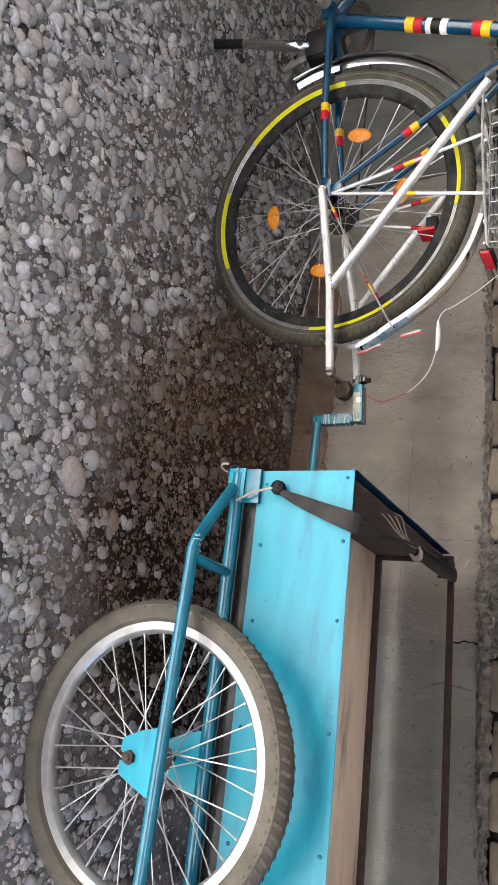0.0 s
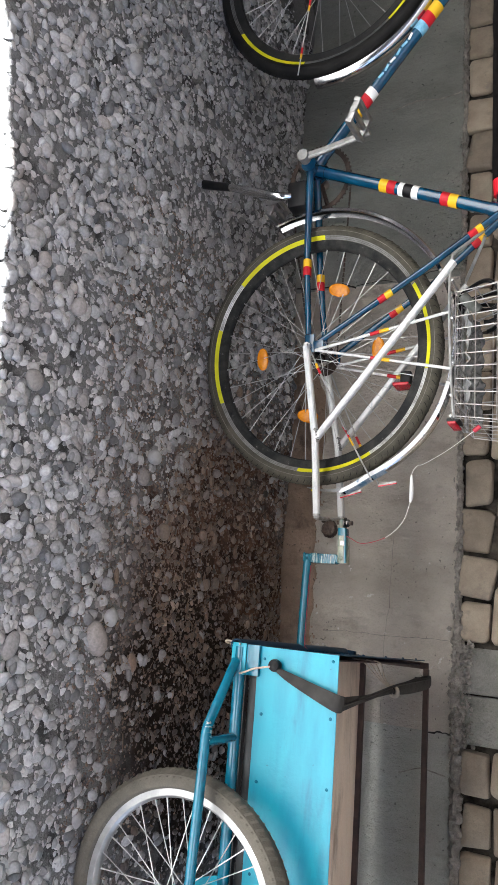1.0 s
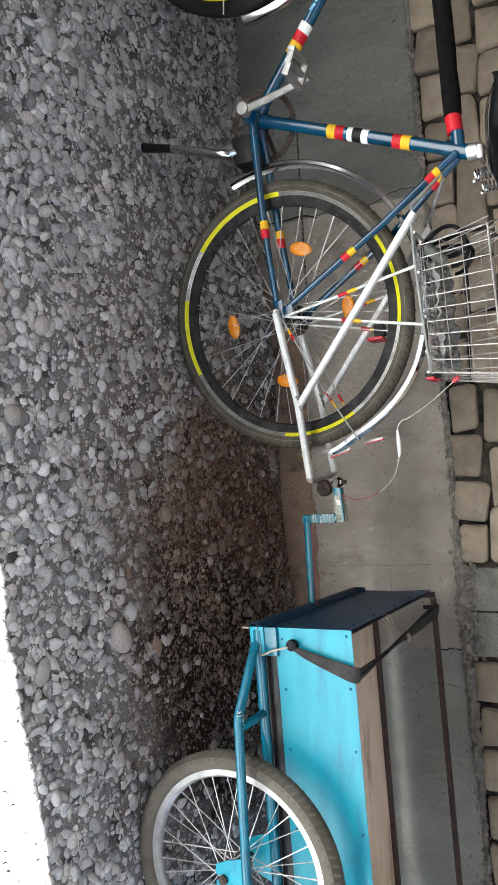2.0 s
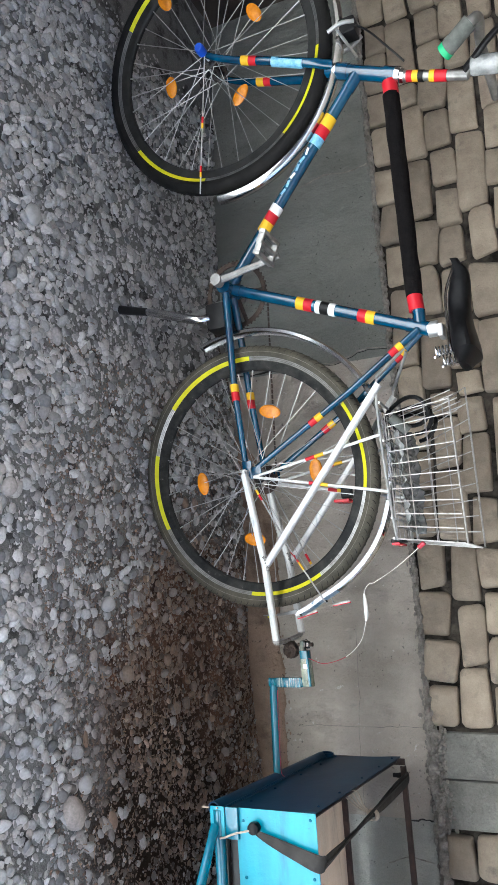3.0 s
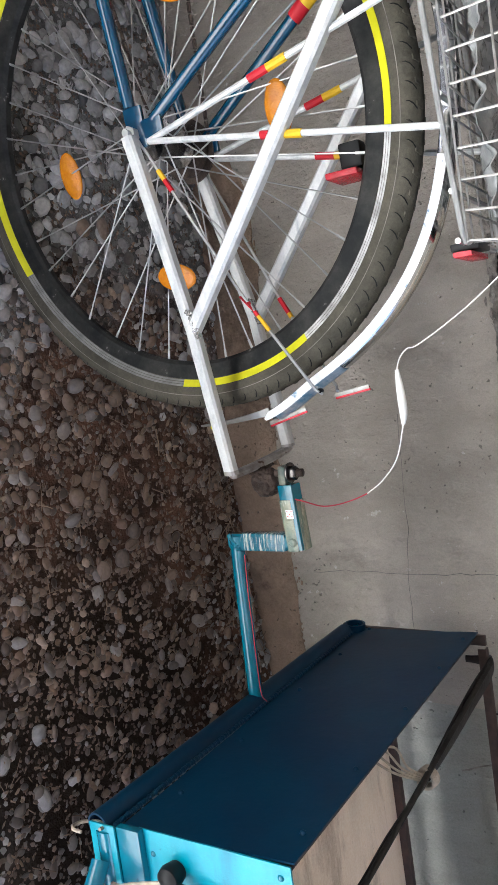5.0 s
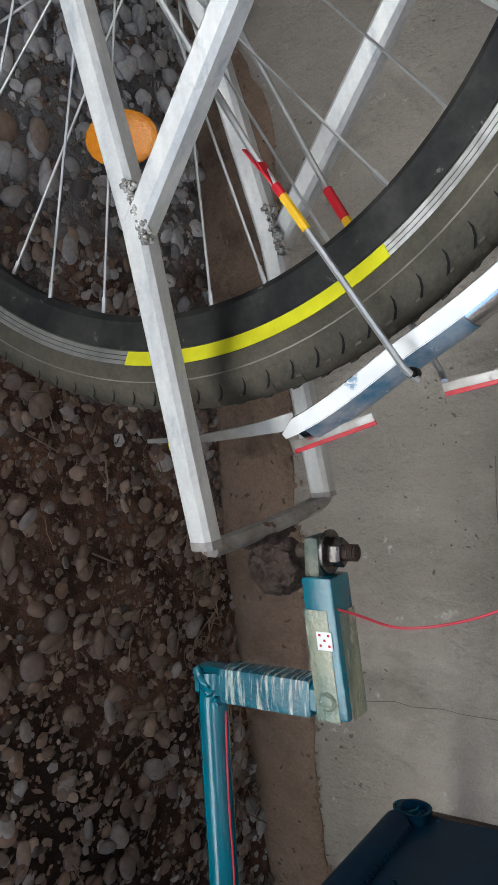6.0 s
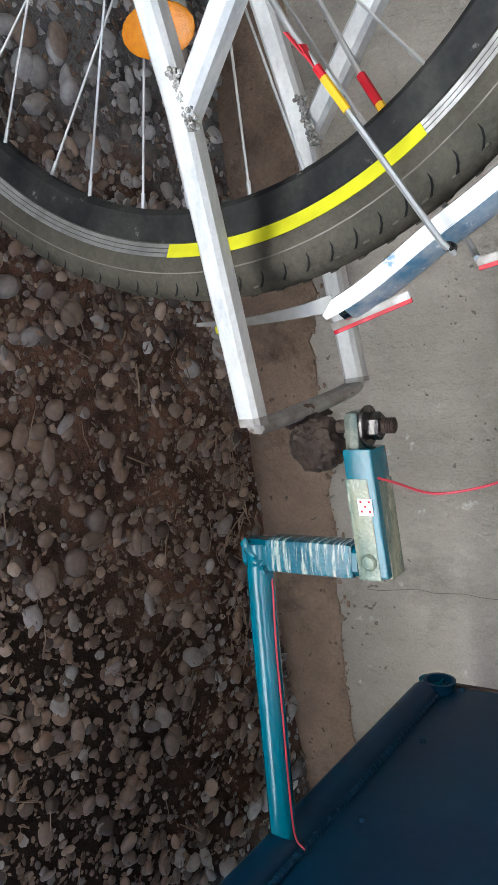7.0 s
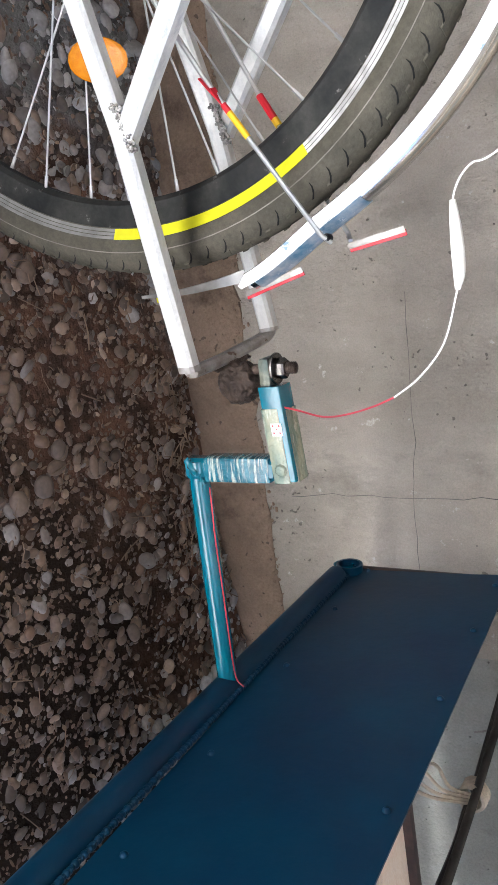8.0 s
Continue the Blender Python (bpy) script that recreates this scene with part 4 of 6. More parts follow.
    tube(bm, [hub + V((0, -0.078, 0)), hub + V((0, 0.078, 0))], 0.0048, 10)
    for s in (-1, 1):
        lathe(bm, [(0.004, 0.062 * s), (0.0095, 0.062 * s), (0.0095, 0.071 * s), (0.004, 0.071 * s)], hub, 6)
    bike_part("axle", bm, hub_mat, w, "axle with nuts")
    return w


rad = math.radians
rear_wheel = wheel_part(REAR, alloy, ((176, 228), (-106, -67), (-8, 31), (79, 120)), ((rad(158), 0.172, rad(75)), (rad(-88), 0.157, rad(5)), (rad(-6), 0.164, rad(80)), (rad(89), 0.175, rad(0))), 0.0)
front_wheel = wheel_part(FRONT, alloy, ((190, 234), (-58, -11), (37, 80), (112, 150)), ((rad(-82), 0.135, rad(5)), (rad(34), 0.13, rad(-45)), (rad(124), 0.165, rad(30)), (rad(210), 0.255, rad(30))), 0.06)
bm = bmesh.new()
lathe(bm, [(0.0, -0.092), (0.010, -0.091), (0.013, -0.086), (0.013, -0.066), (0.0, -0.066)], FRONT, 20)
bike_part("hub_cap", bm, hub_blue, front_wheel, "bright blue hub cap")

# frame with its lugs
bm = bmesh.new()
tube(bm, [BB, SEAT_LUG + (SEAT_LUG - BB).normalized() * 0.012], 0.0145, 16)
tube(bm, [DOWN_TOP, BB], 0.0145, 16)
tube(bm, [TOP_FRONT, SEAT_LUG + V((0, 0, -0.012))], 0.0132, 16)
tube(bm, [HEAD_LOW, HEAD_TOP], 0.0172, 16)
for p, q, r in ((HEAD_LOW, HEAD_TOP, 0.0195), (HEAD_TOP, HEAD_LOW, 0.0195)):
    tube(bm, [p, p + (q - p).normalized() * 0.03], r, 16)
tube(bm, [DOWN_TOP, DOWN_TOP + (BB - DOWN_TOP).normalized() * 0.045], 0.0168, 16)
tube(bm, [TOP_FRONT, TOP_FRONT + V((0.04, 0, 0.0005))], 0.0155, 16)
tube(bm, [SEAT_LUG + (BB - SEAT_LUG).normalized() * 0.045, SEAT_LUG + (SEAT_LUG - BB).normalized() * 0.014], 0.0172, 16)
tube(bm, [SEAT_LUG + V((-0.045, 0, -0.012)), SEAT_LUG + V((0, 0, -0.012))], 0.0158, 16)
tube(bm, [BB + V((0, -0.036, 0)), BB + V((0, 0.036, 0))], 0.021, 18)
tube(bm, [BB, BB + (SEAT_LUG - BB).normalized() * 0.04], 0.017, 16)
tube(bm, [BB, BB + (DOWN_TOP - BB).normalized() * 0.04], 0.017, 16)
for s in (-1, 1):
    drop = REAR + V((0.004, 0.059 * s, 0.004))
    tube(bm, smoothed([BB + V((0.012, 0.022 * s, 0)), (-0.70, 0.036 * s, 0.338), (-0.56, 0.047 * s, 0.342), REAR + V((-0.03, 0.058 * s, 0.0))], 5), lambda t: 0.0112 - 0.003 * t, 12)
    tube(bm, [SEAT_LUG + V((0.004, 0.013 * s, -0.016)), V((-0.51, 0.042 * s, 0.652)), REAR + V((-0.012, 0.056 * s, 0.03))], lambda t: 0.0085 - 0.0015 * t, 12)
    bm2 = bmesh.new()
    box(bm2, (-0.035, -0.003, -0.013), (0.012, 0.003, 0.014), 0.002)
    box(bm2, (-0.018, -0.003, 0.008), (0.004, 0.003, 0.040), 0.002)
    bmesh.ops.transform(bm2, matrix=Matrix.Translation(drop), verts=bm2.verts[:])
    me = bpy.data.meshes.new("tmp")
    bm2.to_mesh(me)
    bm2.free()
    bm.from_mesh(me)
    bpy.data.meshes.remove(me)
frame_part = bike_part("frame", bm, blue_paint, bike, "glossy dark blue steel frame with lugs")


def band(a, b, z0, z1, r, mat, name="tape_band", parent=None):
    return bike_part(name, tube(bmesh.new(), [on(a, b, z0), on(a, b, z1)], r, 18), mat, parent or frame_part)


for z0, z1, mat in ((0.526, 0.547, band_yellow), (0.547, 0.568, band_red), (0.577, 0.590, band_white), (0.590, 0.612, black), (0.600, 0.628, band_white), (0.686, 0.706, band_red), (0.706, 0.727, band_yellow)):
    band(BB, SEAT_LUG, z0, z1, 0.0158 if mat is not black else 0.0160, mat)
for z0, z1, mat in ((0.672, 0.652, band_yellow), (0.652, 0.634, band_red), (0.634, 0.618, light_blue), (0.502, 0.487, band_white), (0.487, 0.470, band_red), (0.470, 0.449, band_yellow)):
    band(DOWN_TOP, BB, z0, z1, 0.0158, mat)
# unreadable lettering on the down tube, as plain slanting bars
for k in range(6):
    p = on(DOWN_TOP, BB, 0.603 - 0.0155 * k)
    bm = bmesh.new()
    box(bm, (-0.0030, -0.0158, -0.0088), (0.0030, -0.0142, 0.0088), 0.0005)
    bmesh.ops.transform(bm, matrix=Matrix.Translation(p) @ Matrix.Rotation(radians(-62 + (k % 2) * 26), 4, "Y"), verts=bm.verts[:])
    bike_part("decal", bm, light_blue if k % 3 else band_white, frame_part, "pale blue decal")
for x0, x1 in ((-1.243, -1.208), (-0.722, -0.686)):
    bike_part("tape_band", tube(bmesh.new(), [(x0, 0, 0.828), (x1, 0, 0.830)], 0.0188, 18), band_red, frame_part)
bm = bmesh.new()
tube(bm, [(-1.212 + 0.049 * k, 0, 0.828 + 0.0006 * math.sin(k * 2.2)) for k in range(11)], lambda t: 0.0205 + 0.0008 * math.sin(t * 37), 18)
bike_part("sleeve", bm, foam, frame_part, "black foam sleeve round the top tube")
for s in (-1, 1):
    a, b = SEAT_LUG + V((0.004, 0.013 * s, -0.016)), V((-0.51, 0.042 * s, 0.652))
    c, d = V((-0.51, 0.042 * s, 0.652)), REAR + V((-0.012, 0.056 * s, 0.03))
    for z0, z1, mat in ((0.788, 0.775, band_yellow), (0.775, 0.758, band_red)):
        band(a, b, z0, z1, 0.0094, mat)
    for z0, z1, mat in ((0.575, 0.558, band_yellow), (0.558, 0.541, band_red)):
        band(c, d, z0, z1, 0.0086, mat)
    for x0, x1, mat in ((-0.573, -0.553, band_yellow), (-0.553, -0.530, band_red)):
        y = 0.0475 * s
        bike_part("tape_band", tube(bmesh.new(), [(x0, y - 0.0012 * s, 0.3416), (x1, y, 0.3426)], 0.0112, 14), mat, frame_part)

# fork
bm = bmesh.new()
tube(bm, [HEAD_LOW + V((0.004, 0, 0.01)), HEAD_LOW + V((-0.012, 0, -0.026))], 0.0195, 16)
for s in (-1, 1):
    tube(bm, smoothed([HEAD_LOW + V((-0.010, 0.016 * s, -0.008)), HEAD_LOW + V((-0.022, 0.034 * s, -0.06)), (-1.372, 0.045 * s, 0.53), (-1.397, 0.049 * s, 0.455), (-1.422, 0.053 * s, 0.395), FRONT + V((0.0, 0.056 * s, 0.002))], 6), lambda t: 0.0125 - 0.0045 * t, 14)
fork = bike_part("fork", bm, blue_paint, bike, "dark blue curved fork")
for s in (-1, 1):
    p, q = V((-1.372, 0.045 * s, 0.53)), V((-1.397, 0.049 * s, 0.455))
    for t0, t1, mat in ((0.35, 0.62, band_red), (0.62, 0.9, band_yellow)):
        bike_part("tape_band", tube(bmesh.new(), [p + (q - p) * t0, p + (q - p) * t1], 0.0112, 14), mat, fork)
bm = bmesh.new()
tube(bm, [(-1.338, -0.0365, 0.625), (-1.366, -0.0435, 0.545)], 0.0119, 14)
bike_part("decal", bm, light_blue, fork, "pale blue oval badge")

# headset, stem, bars
bm = bmesh.new()
up = (HEAD_TOP - HEAD_LOW).normalized()
tube(bm, [HEAD_TOP, HEAD_TOP + up * 0.012], 0.0200, 18)
tube(bm, [HEAD_TOP + up * 0.012, HEAD_TOP + up * 0.022], 0.0165, 8)
bike_part("headset", bm, chrome, bike, "chromed steel headset rings")
bike_part("headset_cup", tube(bmesh.new(), [HEAD_LOW - up * 0.008, HEAD_LOW], 0.0205, 18), chrome, bike, "chromed steel lower headset cup")
S0, S1 = HEAD_TOP + up * 0.02, V((-1.200, 0, 1.01))
stem = bike_part("stem", tube(bmesh.new(), [S0, S1, S1 + V((-0.05, 0, 0.035))], 0.0112, 14), dull_alloy, bike, "alloy handlebar stem")
for z0, z1, mat in ((0.872, 0.886, band_red), (0.886, 0.903, band_yellow), (0.900, 0.912, black), (0.926, 0.938, band_yellow), (0.938, 0.966, band_red)):
    bike_part("tape_band", tube(bmesh.new(), [on(S0, S1, z0), on(S0, S1, z1)], 0.0128 if mat is not black else 0.0131, 16), mat, stem)
bar = bike_part("handlebar", tube(bmesh.new(), smoothed([(-1.25, 0.20, 1.05), (-1.255, 0.10, 1.05), (-1.255, -0.02, 1.05), (-1.25, -0.10, 1.06), (-1.225, -0.135, 1.045), (-1.205, -0.125, 1.0)], 6), 0.0118, 14), dull_alloy, bike, "alloy handlebar")
bm = bmesh.new()
sweep(bm, smoothed([(-1.225, -0.135, 1.045), (-1.208, -0.128, 1.015), (-1.198, -0.112, 0.985)], 5), [(0.0175 * math.cos(a), 0.0175 * math.sin(a)) for a in [2 * math.pi * k / 16 for k in range(16)]], caps=False)
bike_part("grip", bm, grip_grey, bar, "grey foam handlebar grip")
bm = bmesh.new()
tube(bm, [(-1.1995, -0.1145, 0.990), (-1.196, -0.109, 0.979)], 0.0185, 18)
bike_part("grip_end", bm, grip_green, bar, "green end ring of the grip")
bm = bmesh.new()
tube(bm, [(-1.1963, -0.1095, 0.980), (-1.1955, -0.1083, 0.9775)], 0.0105, 14)
bike_part("grip_plug", bm, black, bar)
bm = bmesh.new()
sweep(bm, smoothed([(-1.186, -0.045, 1.012), (-1.196, -0.07, 1.045), (-1.215, -0.08, 1.075), (-1.245, -0.08, 1.12)], 5), square(0.018, 0.010))
bike_part("brake_lever", bm, black, bar, "black brake lever")
bm = bmesh.new()
lathe(bm, [(0.0, -0.035), (0.019, -0.035), (0.021, -0.03), (0.021, 0.034), (0.024, 0.036), (0.024, 0.05), (0.0, 0.05)], (0, 0, 0), 22, axis="z")
bmesh.ops.transform(bm, matrix=Matrix.Translation((-1.178, -0.05, 1.062)) @ Matrix.Rotation(radians(12), 4, "Y"), verts=bm.verts[:])
bike_part("headlamp", bm, plastic_grey, bar, "grey plastic headlamp body")

# front brake and its cable
bm = bmesh.new()
box(bm, (-1.425, -0.022, 0.722), (-1.385, 0.022, 0.764), 0.006)
brake = bike_part("front_brake", bm, black, bike, "small black front brake housing")
bm = bmesh.new()
tube(bm, smoothed([(-1.40, -0.03, 0.765), (-1.395, -0.045, 0.735), (-1.385, -0.045, 0.700)], 5), 0.005, 8)
tube(bm, smoothed([(-1.40, 0.03, 0.765), (-1.395, 0.045, 0.735), (-1.385, 0.045, 0.700)], 5), 0.005, 8)
tube(bm, [(-1.38, -0.05, 0.725), (-1.36, 0.04, 0.745)], 0.004, 8)
bike_part("brake_arm", bm, alloy, brake, "worn alloy brake arms")
bike_part("brake_cable", tube(bmesh.new(), smoothed([(-1.40, -0.02, 0.76), (-1.36, -0.03, 0.80), (-1.30, -0.035, 0.845), (-1.262, -0.03, 0.875)], 6), 0.0025, 6), black, bike, "thin black brake cable")

# mudguards
GUARD = ((-0.012, -0.025), (-0.004, -0.021), (0.001, -0.010), (0.002, 0), (0.001, 0.010), (-0.004, 0.021), (-0.012, 0.025), (-0.013, 0.023), (-0.005, 0.019), (0.0, 0.009), (0.0008, 0), (0.0, -0.009), (-0.005, -0.019), (-0.013, -0.023))
GUARD = tuple((r, 0.74 * y) for r, y in GUARD)


def mudguard(hub, reach_at, a0, a1, mat, label, name="mudguard", parent=None, proud=0.0, shape=GUARD, taper=0.0):
    """A curved steel guard; reach_at: its distance from the hub by the angle in degrees."""
    bm = bmesh.new()
    rings = []
    n = int(abs(a1 - a0) / 1.5) + 2
    for k in range(n):
        deg = a0 + (a1 - a0) * k / (n - 1)
        a = radians(deg)
        f = 1.0 if not taper else 0.35 + 0.65 * ramp(0, taper, deg - a0)
        keel = shape[1][0]
        rings.append([bm.verts.new(hub + V(((reach_at(deg) + keel + (r - keel) * f + proud) * math.cos(a), y * (1 + 12 * proud), (reach_at(deg) + keel + (r - keel) * f + proud) * math.sin(a)))) for r, y in shape])
    m = len(shape)
    for r, s in zip(rings, rings[1:]):
        for k in range(m):
            bm.faces.new((r[k], r[(k + 1) % m], s[(k + 1) % m], s[k]))
    bm.faces.new(rings[0])
    bm.faces.new(rings[-1][::-1])
    bmesh.ops.recalc_face_normals(bm, faces=bm.faces[:])
    return bike_part(name, bm, mat, parent or bike, label)


def rear_reach(deg):
    return 0.3610 + 0.013 * ramp(28, 10, deg) + 0.0135 * ramp(25, 65, deg) + 0.011 * ramp(70, 130, deg)


rear_guard = mudguard(REAR, rear_reach, 13.6, 199, chrome, "bright steel rear mudguard")
NEAR_FLANGE = ((-0.0125, -0.0187), (-0.0035, -0.0153), (-0.0041, -0.0150), (-0.0131, -0.0184))
CROWN = GUARD[1:6] + tuple((r - 0.0006, y) for r, y in reversed(GUARD[1:6]))
mudguard(REAR, rear_reach, 12.2, 75, guard_paint, "white painted near edge of the mudguard", "guard_tail", rear_guard, 0.0008, NEAR_FLANGE, 1.6)
mudguard(REAR, rear_reach, 14.5, 33, guard_patch, "worn blue and white patch on the mudguard", "paint_patch", rear_guard, 0.0008, CROWN)
front_guard = mudguard(FRONT, lambda deg: 0.3685, -4, 112, chrome, "bright steel front mudguard")
for s in (-1, 1):
    bm = bmesh.new()
    tube(bm, [REAR + V((0.004, 0.062 * s, 0.004)), (-0.135, 0.045 * s, 0.455), (-0.014, 0.030 * s, 0.522), (-0.008, 0.022 * s, 0.526)], 0.0021, 7)
    st = bike_part("guard_stay", bm, alloy, bike, "thin wire mudguard stay")
    if s < 0:
        bend, tip = V((-0.135, -0.045, 0.455)), V((-0.014, -0.030, 0.522))
        for t0, t1, mat in ((0.15, 0.20, band_red), (0.20, 0.36, band_yellow)):
            bike_part("tape_band", tube(bmesh.new(), [bend + (tip - bend) * t0, bend + (tip - bend) * t1], 0.0027, 8), mat, st)
        for k in (-1, 1):
            bm = bmesh.new()
            a, b = bend + (tip - bend) * 0.15, bend + (tip - bend) * 0.02 + V((0.004 * k, -0.002, 0.004 * k))
            sweep(bm, [a, (a + b) / 2 + V((0, -0.001, 0)), b], lambda t: flat_strip(0.0025 + 0.0015 * t, 0.0004))
            bike_part("tape_flag", bm, band_red, st, "loose end of red tape")
        p = REAR + V((0.004, -0.062, 0.004))
        for t0, t1, mat in ((0.20, 0.26, band_yellow), (0.26, 0.33, band_red)):
            bike_part("tape_band", tube(bmesh.new(), [p + (bend - p) * t0, p + (bend - p) * t1], 0.0034, 8), mat, st)
    else:
        bend, tip = V((-0.135, 0.045, 0.455)), V((-0.014, 0.030, 0.522))
        for t0, t1, mat in ((0.0, 0.17, band_red), (0.17, 0.22, band_yellow)):
            bike_part("tape_band", tube(bmesh.new(), [bend + (tip - bend) * t0, bend + (tip - bend) * t1], 0.0034, 8), mat, st)
bike_part("guard_stay", tube(bmesh.new(), [FRONT + V((0, -0.062, 0.004)), (-1.10, -0.028, 0.29)], 0.0018, 6), alloy, bike, "thin wire mudguard stay")
for at in (0.45, 0.80):
    p, q = FRONT + V((0, -0.062, 0.004)), V((-1.10, -0.028, 0.29))
    for t0, t1, mat in ((at, at + 0.045, band_red), (at + 0.045, at + 0.08, band_yellow)):
        bike_part("tape_band", tube(bmesh.new(), [p + (q - p) * t0, p + (q - p) * t1], 0.0032, 8), mat, front_wheel)
bm = bmesh.new()
lathe(bm, [(0.0016, -0.0275), (0.0022, -0.0275), (0.0032, -0.026), (0.0034, -0.0235), (0.0030, -0.018), (0.002, -0.018)], (-0.012, 0, 0.524), 14)
bike_part("stay_bolt", bm, black, rear_guard)

# red reflector strips at the mudguard's tail
for p, q in ((V((0.026, 0, 0.430)), V((0.010, 0, 0.488))), (V((-0.004, 0.0, 0.532)), V((-0.012, 0, 0.580)))):
    d = (q - p)
    rot = Matrix.Translation((p + q) / 2) @ d.to_track_quat("Z", "Y").to_matrix().to_4x4()
    bm = bmesh.new()
    box(bm, (-0.0008, -0.0022, -d.length / 2), (0.0012, 0.0030, d.length / 2), 0.0008)
    bmesh.ops.transform(bm, matrix=rot, verts=bm.verts[:])
    plate = bike_part("reflector_plate", bm, bare_steel, rear_guard, "dull metal plate")
    bm = bmesh.new()
    n = V((0.0030, 0.0, 0.0008))
    box(bm, (-0.0008, -0.0028, -d.length / 2), (0.0008, 0.0024, d.length / 2), 0.0005)
    bmesh.ops.transform(bm, matrix=Matrix.Translation(n) @ rot, verts=bm.verts[:])
    bike_part("reflector_strip", bm, red_lens, plate, "narrow red reflector strip")
bm = bmesh.new()
sweep(bm, smoothed([(0.010, -0.004, 0.436), (0.014, -0.012, 0.414), (0.018, -0.040, 0.388), (0.018, -0.070, 0.368)], 6), lambda t: flat_strip(0.0012, 0.0055 * (1 - 0.8 * min(1, max(0, t)))), up=(1, 0.2, 0))
spur = bike_part("guard_spur", bm, dull_alloy, rear_guard, "bent dull metal end of the guard")
bm = bmesh.new()
box(bm, (0.0195, -0.056, 0.372), (0.0245, -0.052, 0.382), 0.001)
bike_part("tape_flag", bm, yellow_tape, spur, "scrap of yellow tape")

# square steel struts that carry the hitch
for s, off in ((-1, -0.066), (1, 0.085)):
    w0, end = V((-0.104 if s < 0 else -0.120, off, 0.385 if s < 0 else 0.388)), V((0.086 if s < 0 else 0.068, -0.056 if s < 0 else 0.082, 0.390 if s < 0 else 0.404))
    st = bike_part("strut", sweep(bmesh.new(), [REAR + V((0.004, 0.072 * s, 0.0)), REAR + V((0.04, 0.070 * s, 0.004)), w0, end], square(0.0165, 0.0165)), white_paint, bike, "white painted square steel strut")
    bike_part("strut_end", sweep(bmesh.new(), [end + (w0 - end).normalized() * (0.005 if s < 0 else 0.003), end + (end - w0).normalized() * 0.0006], square(0.0169, 0.0169)), bare_steel, st, "burnt and rusty end of the strut")
    bike_part("strut_arm", sweep(bmesh.new(), [w0 + V((0.0, 0.003 * s, 0.004)), V((-0.512, -0.062 if s < 0 else 0.075, 0.732))], square(0.0165, 0.0160)), white_paint, st, "white painted square steel arm")
    bike_part("weld", weld_lumps(w0 + V((-0.024, -0.0085, 0.004)), w0 + V((0.010, -0.0085, 0.011)), 0.0026, 190), weld_steel, st, "lumpy bright weld")["kind"] = "stuff"
cross = bike_part("cross_bar", sweep(bmesh.new(), smoothed([(0.0885, -0.049, 0.386), (0.085, 0.0, 0.390), (0.076, 0.068, 0.397), (0.071, 0.085, 0.400), (0.064, 0.088, 0.403)], 5), square(0.010, 0.0145, 0.003)), bare_steel, bike, "rust-stained bare steel cross bar")
bm = weld_bead(V((0.092, -0.012, 0.388)), V((0.088, 0.045, 0.394)), 0.005)
bike_part("weld", bm, rusty_steel, cross, "burnt weld bead")
bm = bmesh.new()
bmesh.ops.create_icosphere(bm, subdivisions=5, radius=0.0195, matrix=Matrix.Translation((0.108, 0.006, 0.402)) @ Matrix.Diagonal((1.1, 1, 1.08, 1)))
for v in bm.verts:
    d = v.co - V((0.108, 0.006, 0.402))
    if d.y < -0.010:
        v.co.y += (-0.010 - d.y) * 0.8
    v.co += d * (0.16 * noise.noise(v.co * 70) + 0.10 * noise.noise(v.co * 190) + 0.05 * noise.noise(v.co * 420))
bike_part("hitch_joint", bm, rusty_steel, cross, "rough rusty welded hitch joint")

# rack and wire basket
bm = bmesh.new()
near, far = -0.060, 0.085
for off in (near, far):
    tube(bm, smoothed([(-0.53, off, 0.728), (-0.48, off, 0.722), (-0.36, off, 0.722), (-0.17, off, 0.732), (-0.150, off + (0.012 if off < 0 else -0.012), 0.736)], 5), 0.0032, 8)
for x in (-0.47, -0.38, -0.29, -0.20, -0.152):
    tube(bm, [(x, near, 0.727), (x, far, 0.727)], 0.0032, 7)
tube(bm, [(-0.53, near, 0.728), (-0.60, -0.012, 0.79)], 0.0042, 8)
tube(bm, [(-0.53, far, 0.728), (-0.60, 0.012, 0.79)], 0.0042, 8)
rack = bike_part("rack", bm, alloy, bike, "silver luggage rack")
for s, off in ((-1, near), (1, far)):
    for x, z in ((-0.395, 0.722), (-0.261, 0.728)):
        p, q = REAR + V((0.012, 0.064 * s, 0.022)), V((x, off, z))
        bm = bmesh.new()
        tube(bm, [p, q], 0.0036, 8)
        st = bike_part("rack_stay", bm, white_paint, rack, "white rod stay")
        for t0, t1, mat in ((0.43, 0.50, band_red), (0.50, 0.57, band_yellow)):
            bike_part("tape_band", tube(bmesh.new(), [p + (q - p) * t0, p + (q - p) * t1], 0.0046, 8), mat, rack)
BX0, BX1, BN, BF, BZ0, BZ1 = -0.438, -0.150, -0.072, 0.150, 0.738, 0.893
basket = bike_part("basket", tube(bmesh.new(), [(BX0 - 0.015, BN, BZ1), (BX1 + 0.02, BN, BZ1 + 0.006), (BX1 + 0.02, BF, BZ1 + 0.006), (BX0 - 0.09, BF, BZ1 + 0.002), (BX0 - 0.015, BN, BZ1)], 0.0024, 7), basket_metal, bike, "dull chromed wire basket on the rack")
wires = []
for k in range(11):
    t = k / 10
    xb, xt = BX0 + (BX1 - BX0) * t, BX0 - 0.015 + (BX1 - BX0 + 0.035) * t
    xf = BX0 - 0.09 + (BX1 - BX0 + 0.11) * t
    wires.append([(xt, BN, BZ1), (xb, BN + 0.008, BZ0), (xb, BF - 0.015, BZ0), (xf, BF, BZ1)])
